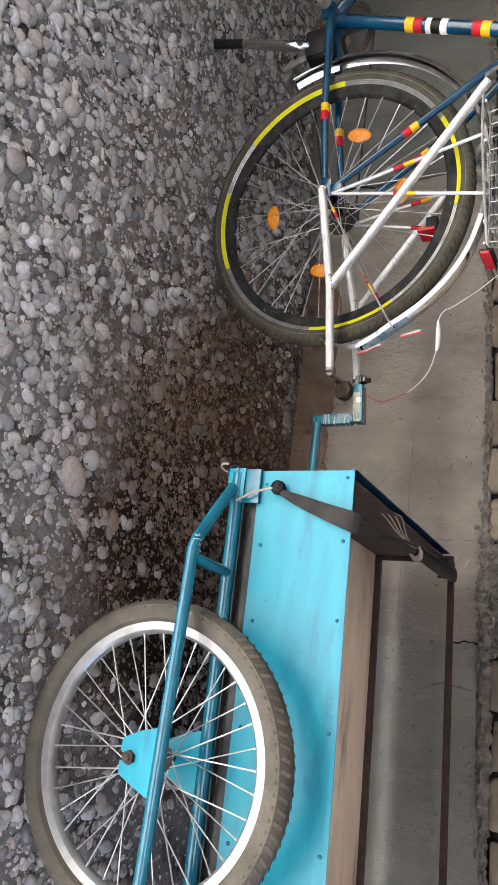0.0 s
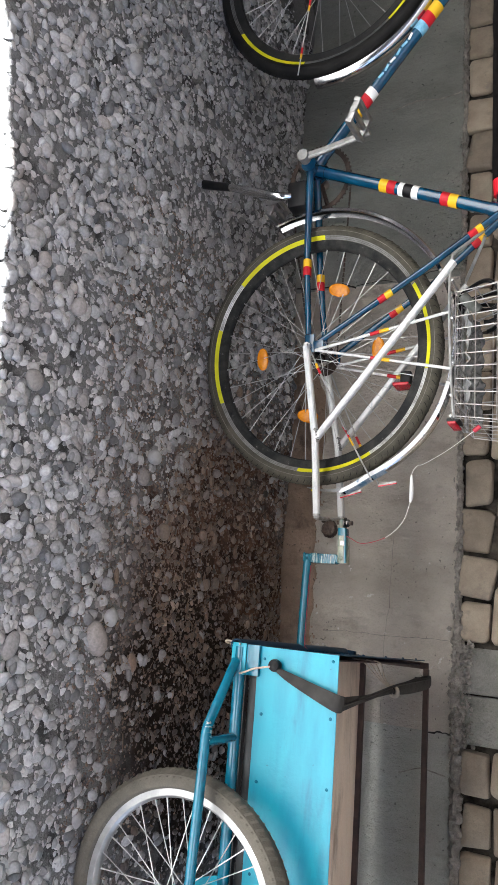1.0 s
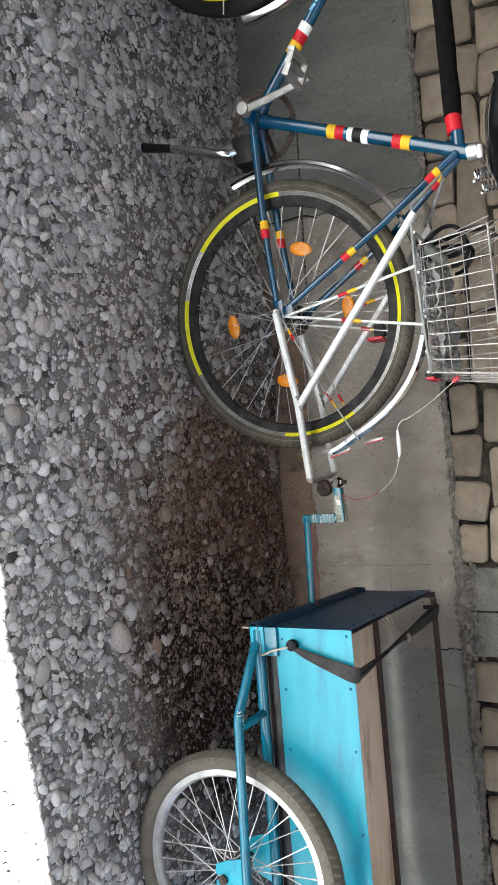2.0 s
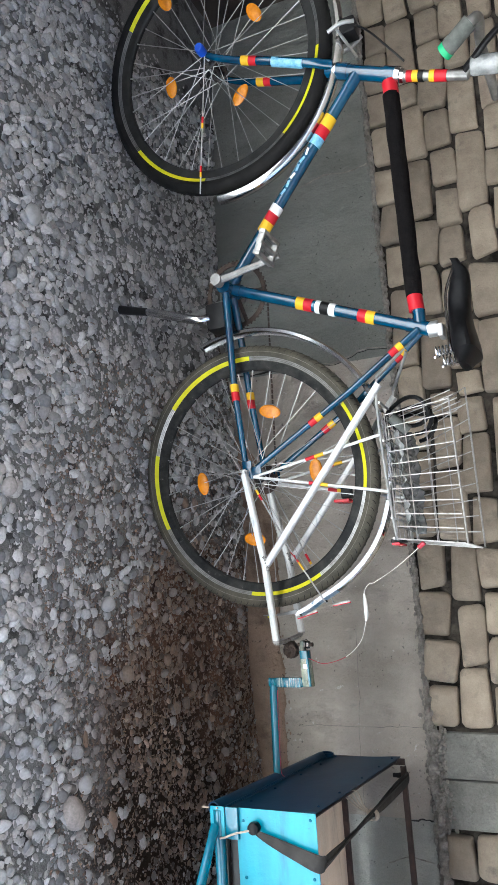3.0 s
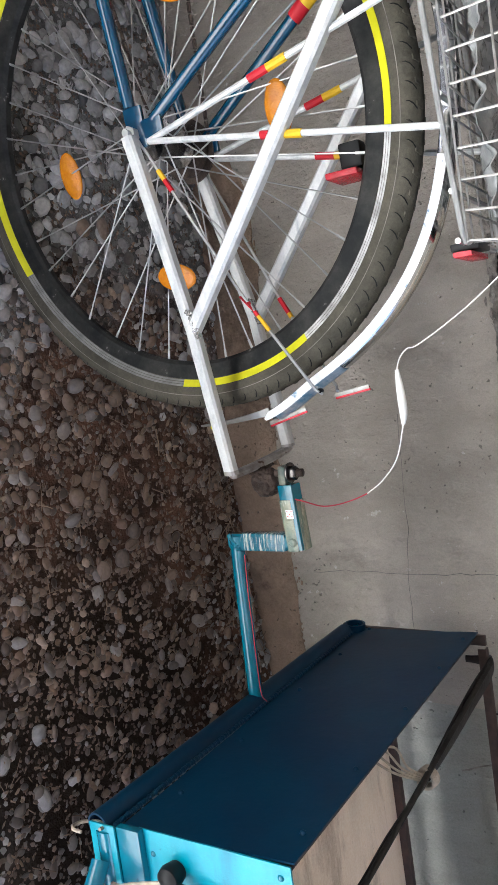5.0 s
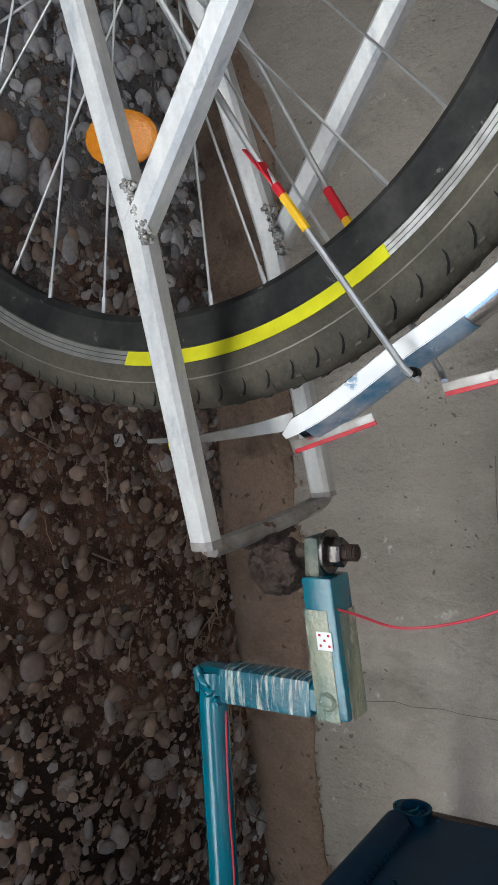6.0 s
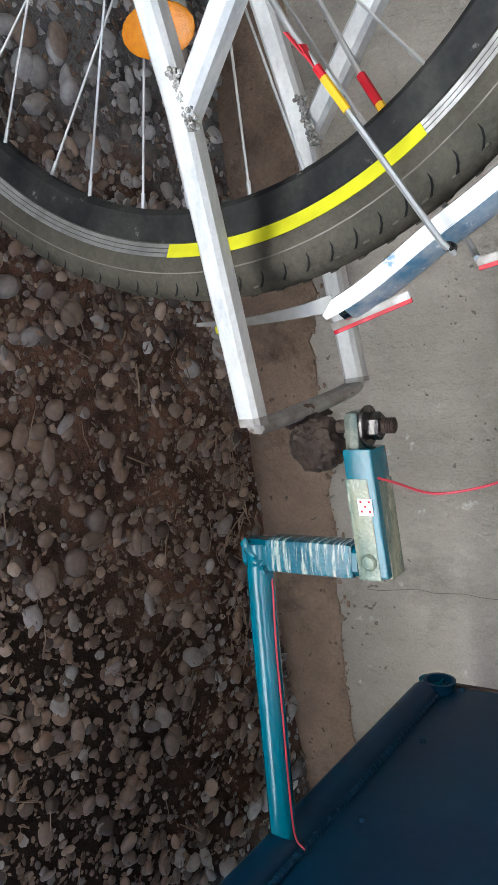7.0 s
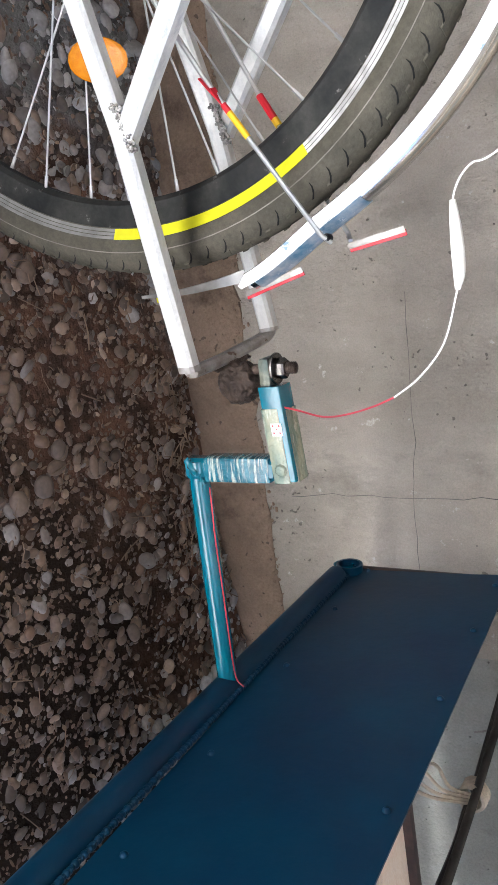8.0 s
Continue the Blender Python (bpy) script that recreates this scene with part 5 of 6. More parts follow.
for z in (0.30, 0.62):
    zz = BZ0 + (BZ1 - BZ0) * z
    wires.append([(BX0 - 0.015 * z, BN + 0.006 * (1 - z), zz), (BX1 + 0.02 * z, BN + 0.006 * (1 - z), zz), (BX1 + 0.02 * z, BF - 0.012 * (1 - z), zz), (BX0 - 0.09 * z, BF - 0.012 * (1 - z), zz), (BX0 - 0.015 * z, BN + 0.006 * (1 - z), zz)])
for k in range(5):
    off = BN + 0.008 + (BF - BN - 0.02) * (k + 0.5) / 5
    wires.append([(BX0 - 0.04, off, BZ1), (BX0, off, BZ0), (BX1, off, BZ0), (BX1 + 0.02, off, BZ1 + 0.005)])
wires.append([(BX0, BN + 0.006, BZ0), (BX1, BN + 0.006, BZ0), (BX1, BF - 0.014, BZ0), (BX0, BF - 0.014, BZ0), (BX0, BN + 0.006, BZ0)])
for w in wires:
    bike_part("basket_wire", tube(bmesh.new(), w, 0.0013, 6), basket_metal, basket)

# drive: chainwheel, chain, cranks, pedals
CW = BB + V((0, 0.045, 0))
bm = bmesh.new()
lathe(bm, arc_ring(0.078, 0.090, -0.0015, 0.0015), CW, 72)
for k in range(46):
    a = 2 * math.pi * k / 46
    box(bm, (-0.002, -0.0012, -0.0025), (0.002, 0.0012, 0.0025), 0, Matrix.Translation(CW + V((0.0915 * math.cos(a), 0, 0.0915 * math.sin(a)))) @ Matrix.Rotation(-a, 4, "Y"))
for k in range(5):
    a = 2 * math.pi * k / 5 + 0.3
    tube(bm, [CW, CW + V((0.08 * math.cos(a), 0, 0.08 * math.sin(a)))], 0.006, 8)
chainset = bike_part("chainwheel", bm, rusty_steel, bike, "toothed steel chainwheel")
SP = REAR + V((0, 0.045, 0))
bm = bmesh.new()
lathe(bm, arc_ring(0.014, 0.033, -0.002, 0.002), SP, 36)
lathe(bm, arc_ring(0.014, 0.040, 0.005, 0.008), SP, 36)
bike_part("sprocket", bm, rusty_steel, rear_wheel, "oily rear sprockets")
for s, r0, r1 in ((1, 0.092, 0.038), (-1, 0.092, 0.038)):
    a, b = CW + V((0.01, 0.002, r0 * s)), SP + V((0, 0.002, r1 * s))
    n = 36
    bm = bmesh.new()
    for k in range(n):
        p, q = a + (b - a) * (k / n), a + (b - a) * ((k + 0.8) / n)
        tube(bm, [p, q], 0.0028, 5)
    bike_part("chain", bm, rusty_steel, bike, "dark oily run of bicycle chain")
for s, d in ((-1, V((-0.018, 0, 0.178))), (1, V((0.018, 0, -0.172)))):
    root = BB + V((0, 0.066 * s, 0))
    tip = root + d + V((0, 0.012 * s, 0))
    bm = bmesh.new()
    sweep(bm, [root - d * 0.07, root + d * 0.3, tip + d * 0.05], lambda t: square(0.020 - 0.005 * t, 0.013, 0.004), up=(0, 1, 0))
    lathe(bm, [(0.0, -0.012), (0.015, -0.012), (0.015, 0.012), (0.0, 0.012)], root, 18)
    crank = bike_part("crank", bm, dull_alloy, bike, "worn grey alloy crank arm")
    bm = bmesh.new()
    y0, y1 = sorted((0.012 * s, 0.100 * s))
    for e in (-0.026, 0.026):
        box(bm, (e - 0.005, y0, -0.009), (e + 0.005, y1, 0.009), 0.002)
    for y in (y0 + 0.006, y1 - 0.006):
        box(bm, (-0.03, y - 0.004, -0.008), (0.03, y + 0.004, 0.008), 0.002)
    lathe(bm, [(0.0, y0), (0.007, y0), (0.007, y1), (0.0, y1)], (0, 0, 0), 12)
    bmesh.ops.transform(bm, matrix=Matrix.Translation(tip) @ Matrix.Rotation(radians(25), 4, "Y"), verts=bm.verts[:])
    bike_part("pedal", bm, dull_alloy, crank, "worn grey metal cage pedal")

# prop stand
bm = bmesh.new()
box(bm, (-0.802, -0.034, 0.270), (-0.732, 0.030, 0.326), 0.008)
stand = bike_part("prop_stand", bm, black, bike, "black prop stand bracket")
knee_p = V((-0.765, -0.030, 0.280))
bike_part("stand_leg", tube(bmesh.new(), smoothed([knee_p, knee_p + V((0, -0.012, -0.04)), V((-0.795, -0.045, 0.15)), V((-0.815, -0.05, 0.085))], 5), lambda t: 0.0085 + 0.0035 * math.sin(math.pi * min(1, max(0, t))), 12), chrome, stand, "polished alloy stand leg")
bike_part("stand_foot", tube(bmesh.new(), [(-0.812, -0.049, 0.095), (-0.822, -0.053, 0.05), (-0.832, -0.056, 0.012)], lambda t: 0.0105 + 0.002 * t, 12), black, stand, "black rubber stand foot")

# saddle on its post
bm = bmesh.new()
tube(bm, [SEAT_LUG, (-0.628, 0, 0.885)], 0.0126, 14)
lathe(bm, [(0.013, -0.012), (0.018, -0.012), (0.018, 0.012), (0.013, 0.012)], SEAT_LUG + V((0.005, 0, 0.018)), 18, axis="z")
box(bm, (-0.642, -0.020, 0.876), (-0.612, 0.020, 0.890), 0.004)
post = bike_part("seat_post", bm, alloy, bike, "silver seat post with clamp")
bm = bmesh.new()
rings = []
for k in range(19):
    t = k / 18
    x = -0.787 + 0.25 * t
    w = 0.011 + 0.013 * ramp(0.0, 0.3, t) + 0.052 * ramp(0.4, 0.84, t) - 0.034 * ramp(0.88, 1.0, t)
    top = 0.940 + 0.022 * ramp(0.0, 0.15, t) - 0.006 * ramp(0.2, 0.5, t) + 0.010 * ramp(0.55, 0.9, t) - 0.026 * ramp(0.88, 1.0, t)
    low = 0.926 - 0.022 * ramp(0.0, 0.45, t) + 0.002 * ramp(0.5, 0.9, t) + 0.012 * ramp(0.88, 1.0, t)
    ring = []
    for j in range(16):
        a = 2 * math.pi * j / 16
        c, s = math.cos(a), math.sin(a)
        y = w * (abs(c) ** 0.75) * (1 if c >= 0 else -1)
        up_share = (abs(s) ** 0.8) * (1 if s >= 0 else -1)
        z = (top - 0.018) + (0.018 if s >= 0 else top - 0.018 - low) * up_share
        ring.append(bm.verts.new((x, y, z)))
    rings.append(ring)
for r, s in zip(rings, rings[1:]):
    for j in range(16):
        bm.faces.new((r[j], r[(j + 1) % 16], s[(j + 1) % 16], s[j]))
bm.faces.new(rings[0][::-1])
bm.faces.new(rings[-1])
bmesh.ops.recalc_face_normals(bm, faces=bm.faces[:])
saddle = bike_part("saddle", bm, saddle_skin, bike, "shiny black bicycle saddle")
for s in (-1, 1):
    bm = bmesh.new()
    tube(bm, smoothed([(-0.765, 0.006 * s, 0.926), (-0.70, 0.018 * s, 0.904), (-0.60, 0.022 * s, 0.902), (-0.56, 0.045 * s, 0.912)], 5), 0.0034, 7)
    bike_part("saddle_rail", bm, dark_steel, saddle)
    bm = bmesh.new()
    tube(bm, [(-0.568 + 0.011 * math.cos(0.9 * k), 0.042 * s + 0.011 * math.sin(0.9 * k), 0.868 + 0.0012 * k) for k in range(36)], 0.0026, 6)
    bike_part("saddle_spring", bm, chrome, saddle, "chromed coil spring")

# red rear reflector on its black mount
bm = bmesh.new()
box(bm, (-0.298, 0.040, 0.572), (-0.268, 0.062, 0.600), 0.004)
mount = bike_part("reflector_mount", bm, black, bike)
bm = bmesh.new()
box(bm, (-0.266, 0.026, 0.556), (-0.258, 0.074, 0.598), 0.003)
bike_part("rear_reflector", bm, red_lens, mount, "small red rear reflector")
bm = bmesh.new()
box(bm, (-0.143, -0.048, 0.716), (-0.137, 0.018, 0.736), 0.002)
tail = bike_part("rack_reflector", bm, red_lens, rack, "flat red reflector behind the rack")
bm = bmesh.new()
box(bm, (-0.152, -0.040, 0.712), (-0.144, 0.005, 0.742), 0.002)
bike_part("bracket", bm, black, tail, "black reflector bracket")

# ---- things in the basket ----
def in_bike(p):
    return SKEW @ V(p)


lock = thing("cable_lock", in_bike((-0.46, 0.02, 0.75)), "coiled black cable lock hanging at the basket's end", "lock")
for k in range(3):
    c = in_bike((-0.455 + 0.012 * k, 0.01 + 0.03 * k, 0.775))
    pts = [c + V((0.035 * math.cos(a), 0.02 * math.sin(a * 2 + k), 0.05 * math.sin(a) + 0.004 * k)) for a in [2 * math.pi * j / 22 for j in range(21)]]
    part("cable", tube(bmesh.new(), pts, 0.0052, 8), black, lock)
bm = bmesh.new()
tube(bm, [in_bike((-0.435, -0.045, 0.748)), in_bike((-0.40, -0.035, 0.785))], 0.013, 14)
part("lock_body", bm, grip_grey, lock, "grey-green lock cylinder")

bm = bmesh.new()
bmesh.ops.create_grid(bm, x_segments=52, y_segments=36, size=0.5)
for v in bm.verts:
    x, y = v.co.x * 0.25, v.co.y * 0.16
    z = 0.012 + 0.014 * noise.noise((x * 30, y * 30, 3.0)) + 0.010 * noise.noise((x * 70, y * 70, 8.0)) + 0.010 * (abs(v.co.y) * 2) ** 3
    v.co = in_bike((-0.295 + x, 0.035 + y, 0.742 + z))
bag = part("plastic_bag", bm, plastic_grey)
mod = bag.modifiers.new("thickness", "SOLIDIFY")
mod.thickness = 0.001
tagged(bag, "crumpled thin grey plastic bag lying in the basket", "bag")

# ---- the trailer ----
TILT = Matrix(((1, 0, 0, 0), (0, 1, 0, 0), (0.034, 0, 1, -0.034 * 0.41), (0, 0, 0, 1)))


def cart(name, bm, mat, parent, label="", smooth=True):
    bmesh.ops.transform(bm, matrix=TILT, verts=bm.verts[:])
    return part(name, bm, mat, parent, label, smooth)


NEAR_Y, FAR_Y, X0, X1 = 1.652, 2.285, 0.412, 1.46
trailer = thing("bicycle_trailer", (0.92, 1.95, 0.0), "home-made teal painted bicycle trailer with plywood floor on gravel", "trailer")


def pipe(a, b, r=0.0138):
    """An open-ended steel pipe."""
    bm = bmesh.new()
    outer = [(r * math.cos(2 * math.pi * k / 18), r * math.sin(2 * math.pi * k / 18)) for k in range(18)]
    a, b = V(a), V(b)
    sweep(bm, [a, b], outer, caps=False)
    sweep(bm, [a, b], [(0.82 * p, 0.82 * q) for p, q in outer][::-1], caps=False)
    d = (b - a).normalized()
    u = d.cross(V((0, 0, 1)) if abs(d.z) < 0.9 else V((1, 0, 0))).normalized()
    w = u.cross(d)
    for c in (a, b):
        o = [bm.verts.new(c + u * p + w * q) for p, q in outer]
        i = [bm.verts.new(c + (u * p + w * q) * 0.82) for p, q in outer]
        for k in range(18):
            bm.faces.new((o[k], o[(k + 1) % 18], i[(k + 1) % 18], i[k]))
    bmesh.ops.remove_doubles(bm, verts=bm.verts[:], dist=0.0001)
    return bm


def sheet(lo, hi, along, waves, bevel=0.0):
    """A thin steel sheet with slight dents."""
    bm = bmesh.new()
    box(bm, lo, hi)
    bmesh.ops.subdivide_edges(bm, edges=[e for e in bm.edges if e.calc_length() > 0.1], cuts=14, use_grid_fill=True)
    for v in bm.verts:
        d = waves * noise.noise(v.co * 7.0) + waves * 0.5 * noise.noise(v.co * 23.0)
        v.co[along] += d
    return bm


side = cart("side_panel", sheet((X0, NEAR_Y - 0.0015, 0.405), (X1, NEAR_Y + 0.0005, 0.586), 1, 0.0018), teal_paint, trailer, "teal painted sheet-metal side with brush marks")
# the front turns from the yard; its darker colour carries that shade
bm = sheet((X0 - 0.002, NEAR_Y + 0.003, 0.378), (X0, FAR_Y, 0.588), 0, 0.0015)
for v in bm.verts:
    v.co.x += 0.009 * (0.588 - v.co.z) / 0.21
front = cart("front_panel", bm, shaded_teal, trailer, "teal painted sheet-metal front, coloured dark for its shaded side")
cart("front_lining", box(bmesh.new(), (X0 + 0.009, NEAR_Y + 0.006, 0.412), (X0 + 0.012, FAR_Y - 0.01, 0.580), 0.001), rust_brown, front, "dark brown inner lining")
cart("rear_panel", sheet((X1 - 0.002, NEAR_Y, 0.378), (X1, FAR_Y, 0.586), 0, 0.0015), teal_paint, trailer)
bm = box(bmesh.new(), (X0 + 0.0125, NEAR_Y + 0.002, 0.402), (X1 - 0.004, FAR_Y - 0.014, 0.412), 0.001)
cart("floor_board", bm, wood, trailer, "bare worn plywood floor")
cart("lower_rail", pipe((X0 + 0.006, NEAR_Y - 0.006, 0.3655), (X1, NEAR_Y - 0.006, 0.3655), 0.0125), pipe_teal, trailer)
cart("lower_rail", pipe((X0, FAR_Y, 0.366), (X1, FAR_Y, 0.366)), pipe_teal, trailer)
cart("front_rail", pipe((X0 + 0.004, NEAR_Y - 0.010, 0.355), (X0 + 0.004, FAR_Y - 0.032, 0.3685), 0.0138), shaded_teal, trailer, "teal front pipe, coloured dark for its shade")
cart("angle_iron", box(bmesh.new(), (X0 + 0.012, NEAR_Y + 0.001, 0.386), (X1, NEAR_Y + 0.004, 0.404), 0.001), iron_grey, trailer, "dark worn angle iron")
cart("angle_iron", box(bmesh.new(), (X0 + 0.012, NEAR_Y - 0.010, 0.3815), (X1, NEAR_Y + 0.004, 0.3838), 0.0008), iron_grey, trailer, "dark worn angle iron")
cart("corner_plate", box(bmesh.new(), (X0 - 0.002, NEAR_Y - 0.0145, 0.348), (X0 + 0.062, NEAR_Y - 0.0115, 0.382), 0.0012), teal_paint, trailer, "teal painted corner plate")
cart("corner_plate", box(bmesh.new(), (X0 - 0.001, NEAR_Y - 0.0115, 0.382), (X0 + 0.062, NEAR_Y - 0.0020, 0.412), 0.0015), pipe_teal, trailer, "worn teal corner plate")
cart("corner_post", box(bmesh.new(), (X0 + 0.004, FAR_Y + 0.0010, 0.366), (X0 + 0.021, FAR_Y + 0.0090, 0.598), 0.002), rust_brown, trailer, "dark brown steel corner post")
for z in (0.415, 0.592):
    bm = bmesh.new()
    box(bm, (X0 + 0.02, FAR_Y - 0.016, z - 0.003), (X1, FAR_Y - 0.013, z + 0.009), 0.0008)
    box(bm, (X0 + 0.02, FAR_Y - 0.016, z + 0.0075), (X1, FAR_Y - 0.002, z + 0.0105), 0.0008)
    cart("far_rail", bm, rust_brown, trailer, "dark brown steel angle rail")
cart("pipe_end", pipe((X0 - 0.005, FAR_Y - 0.010, 0.379), (X0 + 0.030, FAR_Y - 0.010, 0.377), 0.0178), shaded_teal, trailer, "open end of a teal pipe, coloured dark for its shade")
# solid black plug that paints the darkness inside the open pipe
cart("pipe_inside", tube(bmesh.new(), [(X0 + 0.006, FAR_Y - 0.010, 0.379), (X0 + 0.028, FAR_Y - 0.010, 0.379)], 0.0144, 18), dark_gap, trailer, "black plug that stands for the shade in the pipe's hollow")
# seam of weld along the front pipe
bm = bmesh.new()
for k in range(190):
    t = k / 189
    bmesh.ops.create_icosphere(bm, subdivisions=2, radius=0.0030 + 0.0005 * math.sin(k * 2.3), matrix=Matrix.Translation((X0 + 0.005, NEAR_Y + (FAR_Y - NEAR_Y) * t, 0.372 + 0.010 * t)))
cart("weld_seam", bm, shaded_teal, front)


def rivet(p, axis, mat, parent):
    bm = bmesh.new()
    prof = [(0.0, 0.0022), (0.0018, 0.0019), (0.0030, 0.0009), (0.0035, -0.001), (0.0, -0.001)]
    lathe(bm, [(r, -y) for r, y in prof], (0, 0, 0), 12)
    m = Matrix.Translation(p) @ (Matrix.Rotation(-math.pi / 2, 4, "Z") if axis == "x" else Matrix.Identity(4))
    bmesh.ops.transform(bm, matrix=m, verts=bm.verts[:])
    return cart("rivet", bm, mat, parent)


for x in (0.425, 0.535, 0.665, 0.835, 1.005, 1.18, 1.36):
    rivet((x, NEAR_Y - 0.002, 0.574), "y", pipe_teal, side)
    rivet((x + 0.012, NEAR_Y - 0.002, 0.421), "y", pipe_teal, side)
for y in (1.70, 1.83, 1.99, 2.13, 2.25):
    rivet((X0 - 0.003, y, 0.574), "x", shaded_teal, front)
    rivet((X0 + 0.005, y + 0.03, 0.402), "x", shaded_teal, front)

# outer rail that carries the wheel
RAIL_Y = 1.511
outer = cart("outer_rail", tube(bmesh.new(), [(X0 + 0.036, NEAR_Y - 0.020, 0.362), (0.570, RAIL_Y + 0.010, 0.371), (0.586, RAIL_Y, 0.374), (1.27, RAIL_Y, 0.356), (1.29, RAIL_Y + 0.012, 0.355), (1.45, NEAR_Y - 0.016, 0.360)], 0.0102, 16), pipe_teal, trailer, "teal painted outer steel pipe")
for x in (0.600, 1.27):
    cart("brace", tube(bmesh.new(), [(x, RAIL_Y + 0.006, 0.372 if x < 1 else 0.356), (x, NEAR_Y - 0.012, 0.3655)], 0.0098, 14), pipe_teal, outer)
bm = weld_bead(V((0.563, RAIL_Y + 0.008, 0.373)), V((0.602, RAIL_Y - 0.001, 0.377)), 0.0080)
cart("weld", bm, knee_weld, outer, "pale worn weld at the knee")
HUB = V((0.911, 1.567, 0.311))
for y, top in ((RAIL_Y, 0.364), (NEAR_Y - 0.012, 0.360)):
    bm = bmesh.new()
    pts = tuple((0.911 + u, z) for u, z in ((-0.050, top), (0.054, top), (0.040, 0.325), (0.026, 0.292), (0.007, 0.290), (0.003, 0.309), (-0.003, 0.309), (-0.007, 0.290), (-0.026, 0.292), (-0.040, 0.325)))
    # the plate leans in towards the hub below its rail
    lean = 0.10 if y == RAIL_Y else 0.0
    a = [bm.verts.new((x, y - 0.003 + lean * (top - z), z)) for x, z in pts]
    b = [bm.verts.new((x, y + 0.003 + lean * (top - z), z)) for x, z in pts]
    bm.faces.new(a)
    bm.faces.new(b[::-1])
    for k in range(len(pts)):
        bm.faces.new((a[k], b[k], b[(k + 1) % len(pts)], a[(k + 1) % len(pts)]))
    cart("axle_plate", bm, teal_paint, trailer, "teal painted axle plate with a slot")
bm = bmesh.new()
lathe(bm, [(0.0, -0.035), (0.022, -0.034), (0.022, -0.030), (0.013, -0.026), (0.013, 0.026), (0.022, 0.030), (0.022, 0.034), (0.0, 0.035)], HUB, 24)
tube(bm, [HUB + V((0, -0.064, 0)), HUB + V((0, 0.085, 0))], 0.005, 10)
for y in (-0.058,):
    lathe(bm, [(0.004, y - 0.004), (0.0105, y - 0.004), (0.0105, y + 0.004), (0.004, y + 0.004)], HUB, 6)
t_wheel = cart("wheel", bm, rusty_steel, trailer, "small spoked trailer wheel")
R = 0.246
bm = bmesh.new()
lathe(bm, [(R - 0.038, -0.012), (R - 0.033, -0.021), (R - 0.022, -0.0255), (R - 0.010, -0.0225), (R - 0.002, -0.012), (R, 0), (R - 0.002, 0.012), (R - 0.010, 0.0225), (R - 0.022, 0.0255), (R - 0.033, 0.021), (R - 0.038, 0.012)], HUB, 112)
for k in range(88):
    for s in (-1, 1):
        a = 2 * math.pi * (k + (0.5 if s > 0 else 0)) / 88
        ring = []
        for r, y, da in ((R - 0.016, 0.0245, 0.012), (R - 0.006, 0.018, 0.0), (R + 0.0008, 0.0085, -0.020)):
            for e in (-0.012, 0.012):
                ring.append(bm.verts.new(HUB + V(((r + 0.0005) * math.cos(a + da + e), s * (y + 0.0005), (r + 0.0005) * math.sin(a + da + e)))))
        bm.faces.new((ring[0], ring[1], ring[3], ring[2]))
        bm.faces.new((ring[2], ring[3], ring[5], ring[4]))
cart("tyre", bm, dusty_rubber, t_wheel, "dusty grey-brown knobbed tyre")
cart("rim", lathe(bmesh.new(), [(R - 0.055, -0.006), (R - 0.050, -0.0125), (R - 0.035, -0.0135), (R - 0.034, -0.011), (R - 0.039, 0), (R - 0.034, 0.011), (R - 0.035, 0.0135), (R - 0.050, 0.0125), (R - 0.055, 0.006)], HUB, 112), alloy, t_wheel, "silver alloy rim")
for k in range(36):
    a = 2 * math.pi * (k + 0.3) / 36
    s = -1 if k % 2 else 1
    b = a + (0.95 if k % 4 < 2 else -0.95)
    p = HUB + V((0.019 * math.cos(b), 0.032 * s, 0.019 * math.sin(b)))
    q = HUB + V(((R - 0.053) * math.cos(a), 0.003 * s, (R - 0.053) * math.sin(a)))
    bm = bmesh.new()
    tube(bm, [p, q], 0.0012, 5)
    tube(bm, [q + (p - q) * 0.06, q], 0.0019, 5)
    cart("spoke", bm, alloy, t_wheel)

# drawbar, riser arm and the taped hitch box
drawbar = part("drawbar", tube(bmesh.new(), smoothed([(0.181, 1.972, 0.357), (0.195, 1.970, 0.358), (0.215, 1.968, 0.3585), (0.32, 1.966, 0.3605), (0.416, 1.964, 0.3630)], 5), 0.0104, 16), drawbar_teal, trailer, "deep teal painted drawbar pipe")
bm = bmesh.new()
sweep(bm, [(0.187, 1.974, 0.346), (0.187, 1.974, 0.440)], square(0.021, 0.019, 0.004), up=(0, 1, 0))
arm = part("riser_arm", bm, drawbar_teal, drawbar)
bm = bmesh.new()
box(bm, (0.1745, 1.9635, 0.366), (0.1995, 1.9855, 0.437), 0.004)
part("tape_wrap", bm, clear_tape, arm, "crinkled clear tape wound round the arm")
bm = weld_bead(V((0.176, 1.9630, 0.349)), V((0.201, 1.9635, 0.366)), 0.0042)
part("weld", bm, drawbar_teal, arm, "painted lumpy weld")
LEAN = Matrix(((1, 0, 0, 0), (0, 1, 0, 0), (0.085, 0, 1, -0.085 * 0.115), (0, 0, 0, 1)))


def leaning(name, bm, mat, parent, label="", smooth=True):
    """A piece of the hitch box, which leans with it."""
    bmesh.ops.transform(bm, matrix=LEAN, verts=bm.verts[:])
    return part(name, bm, mat, parent, label, smooth)


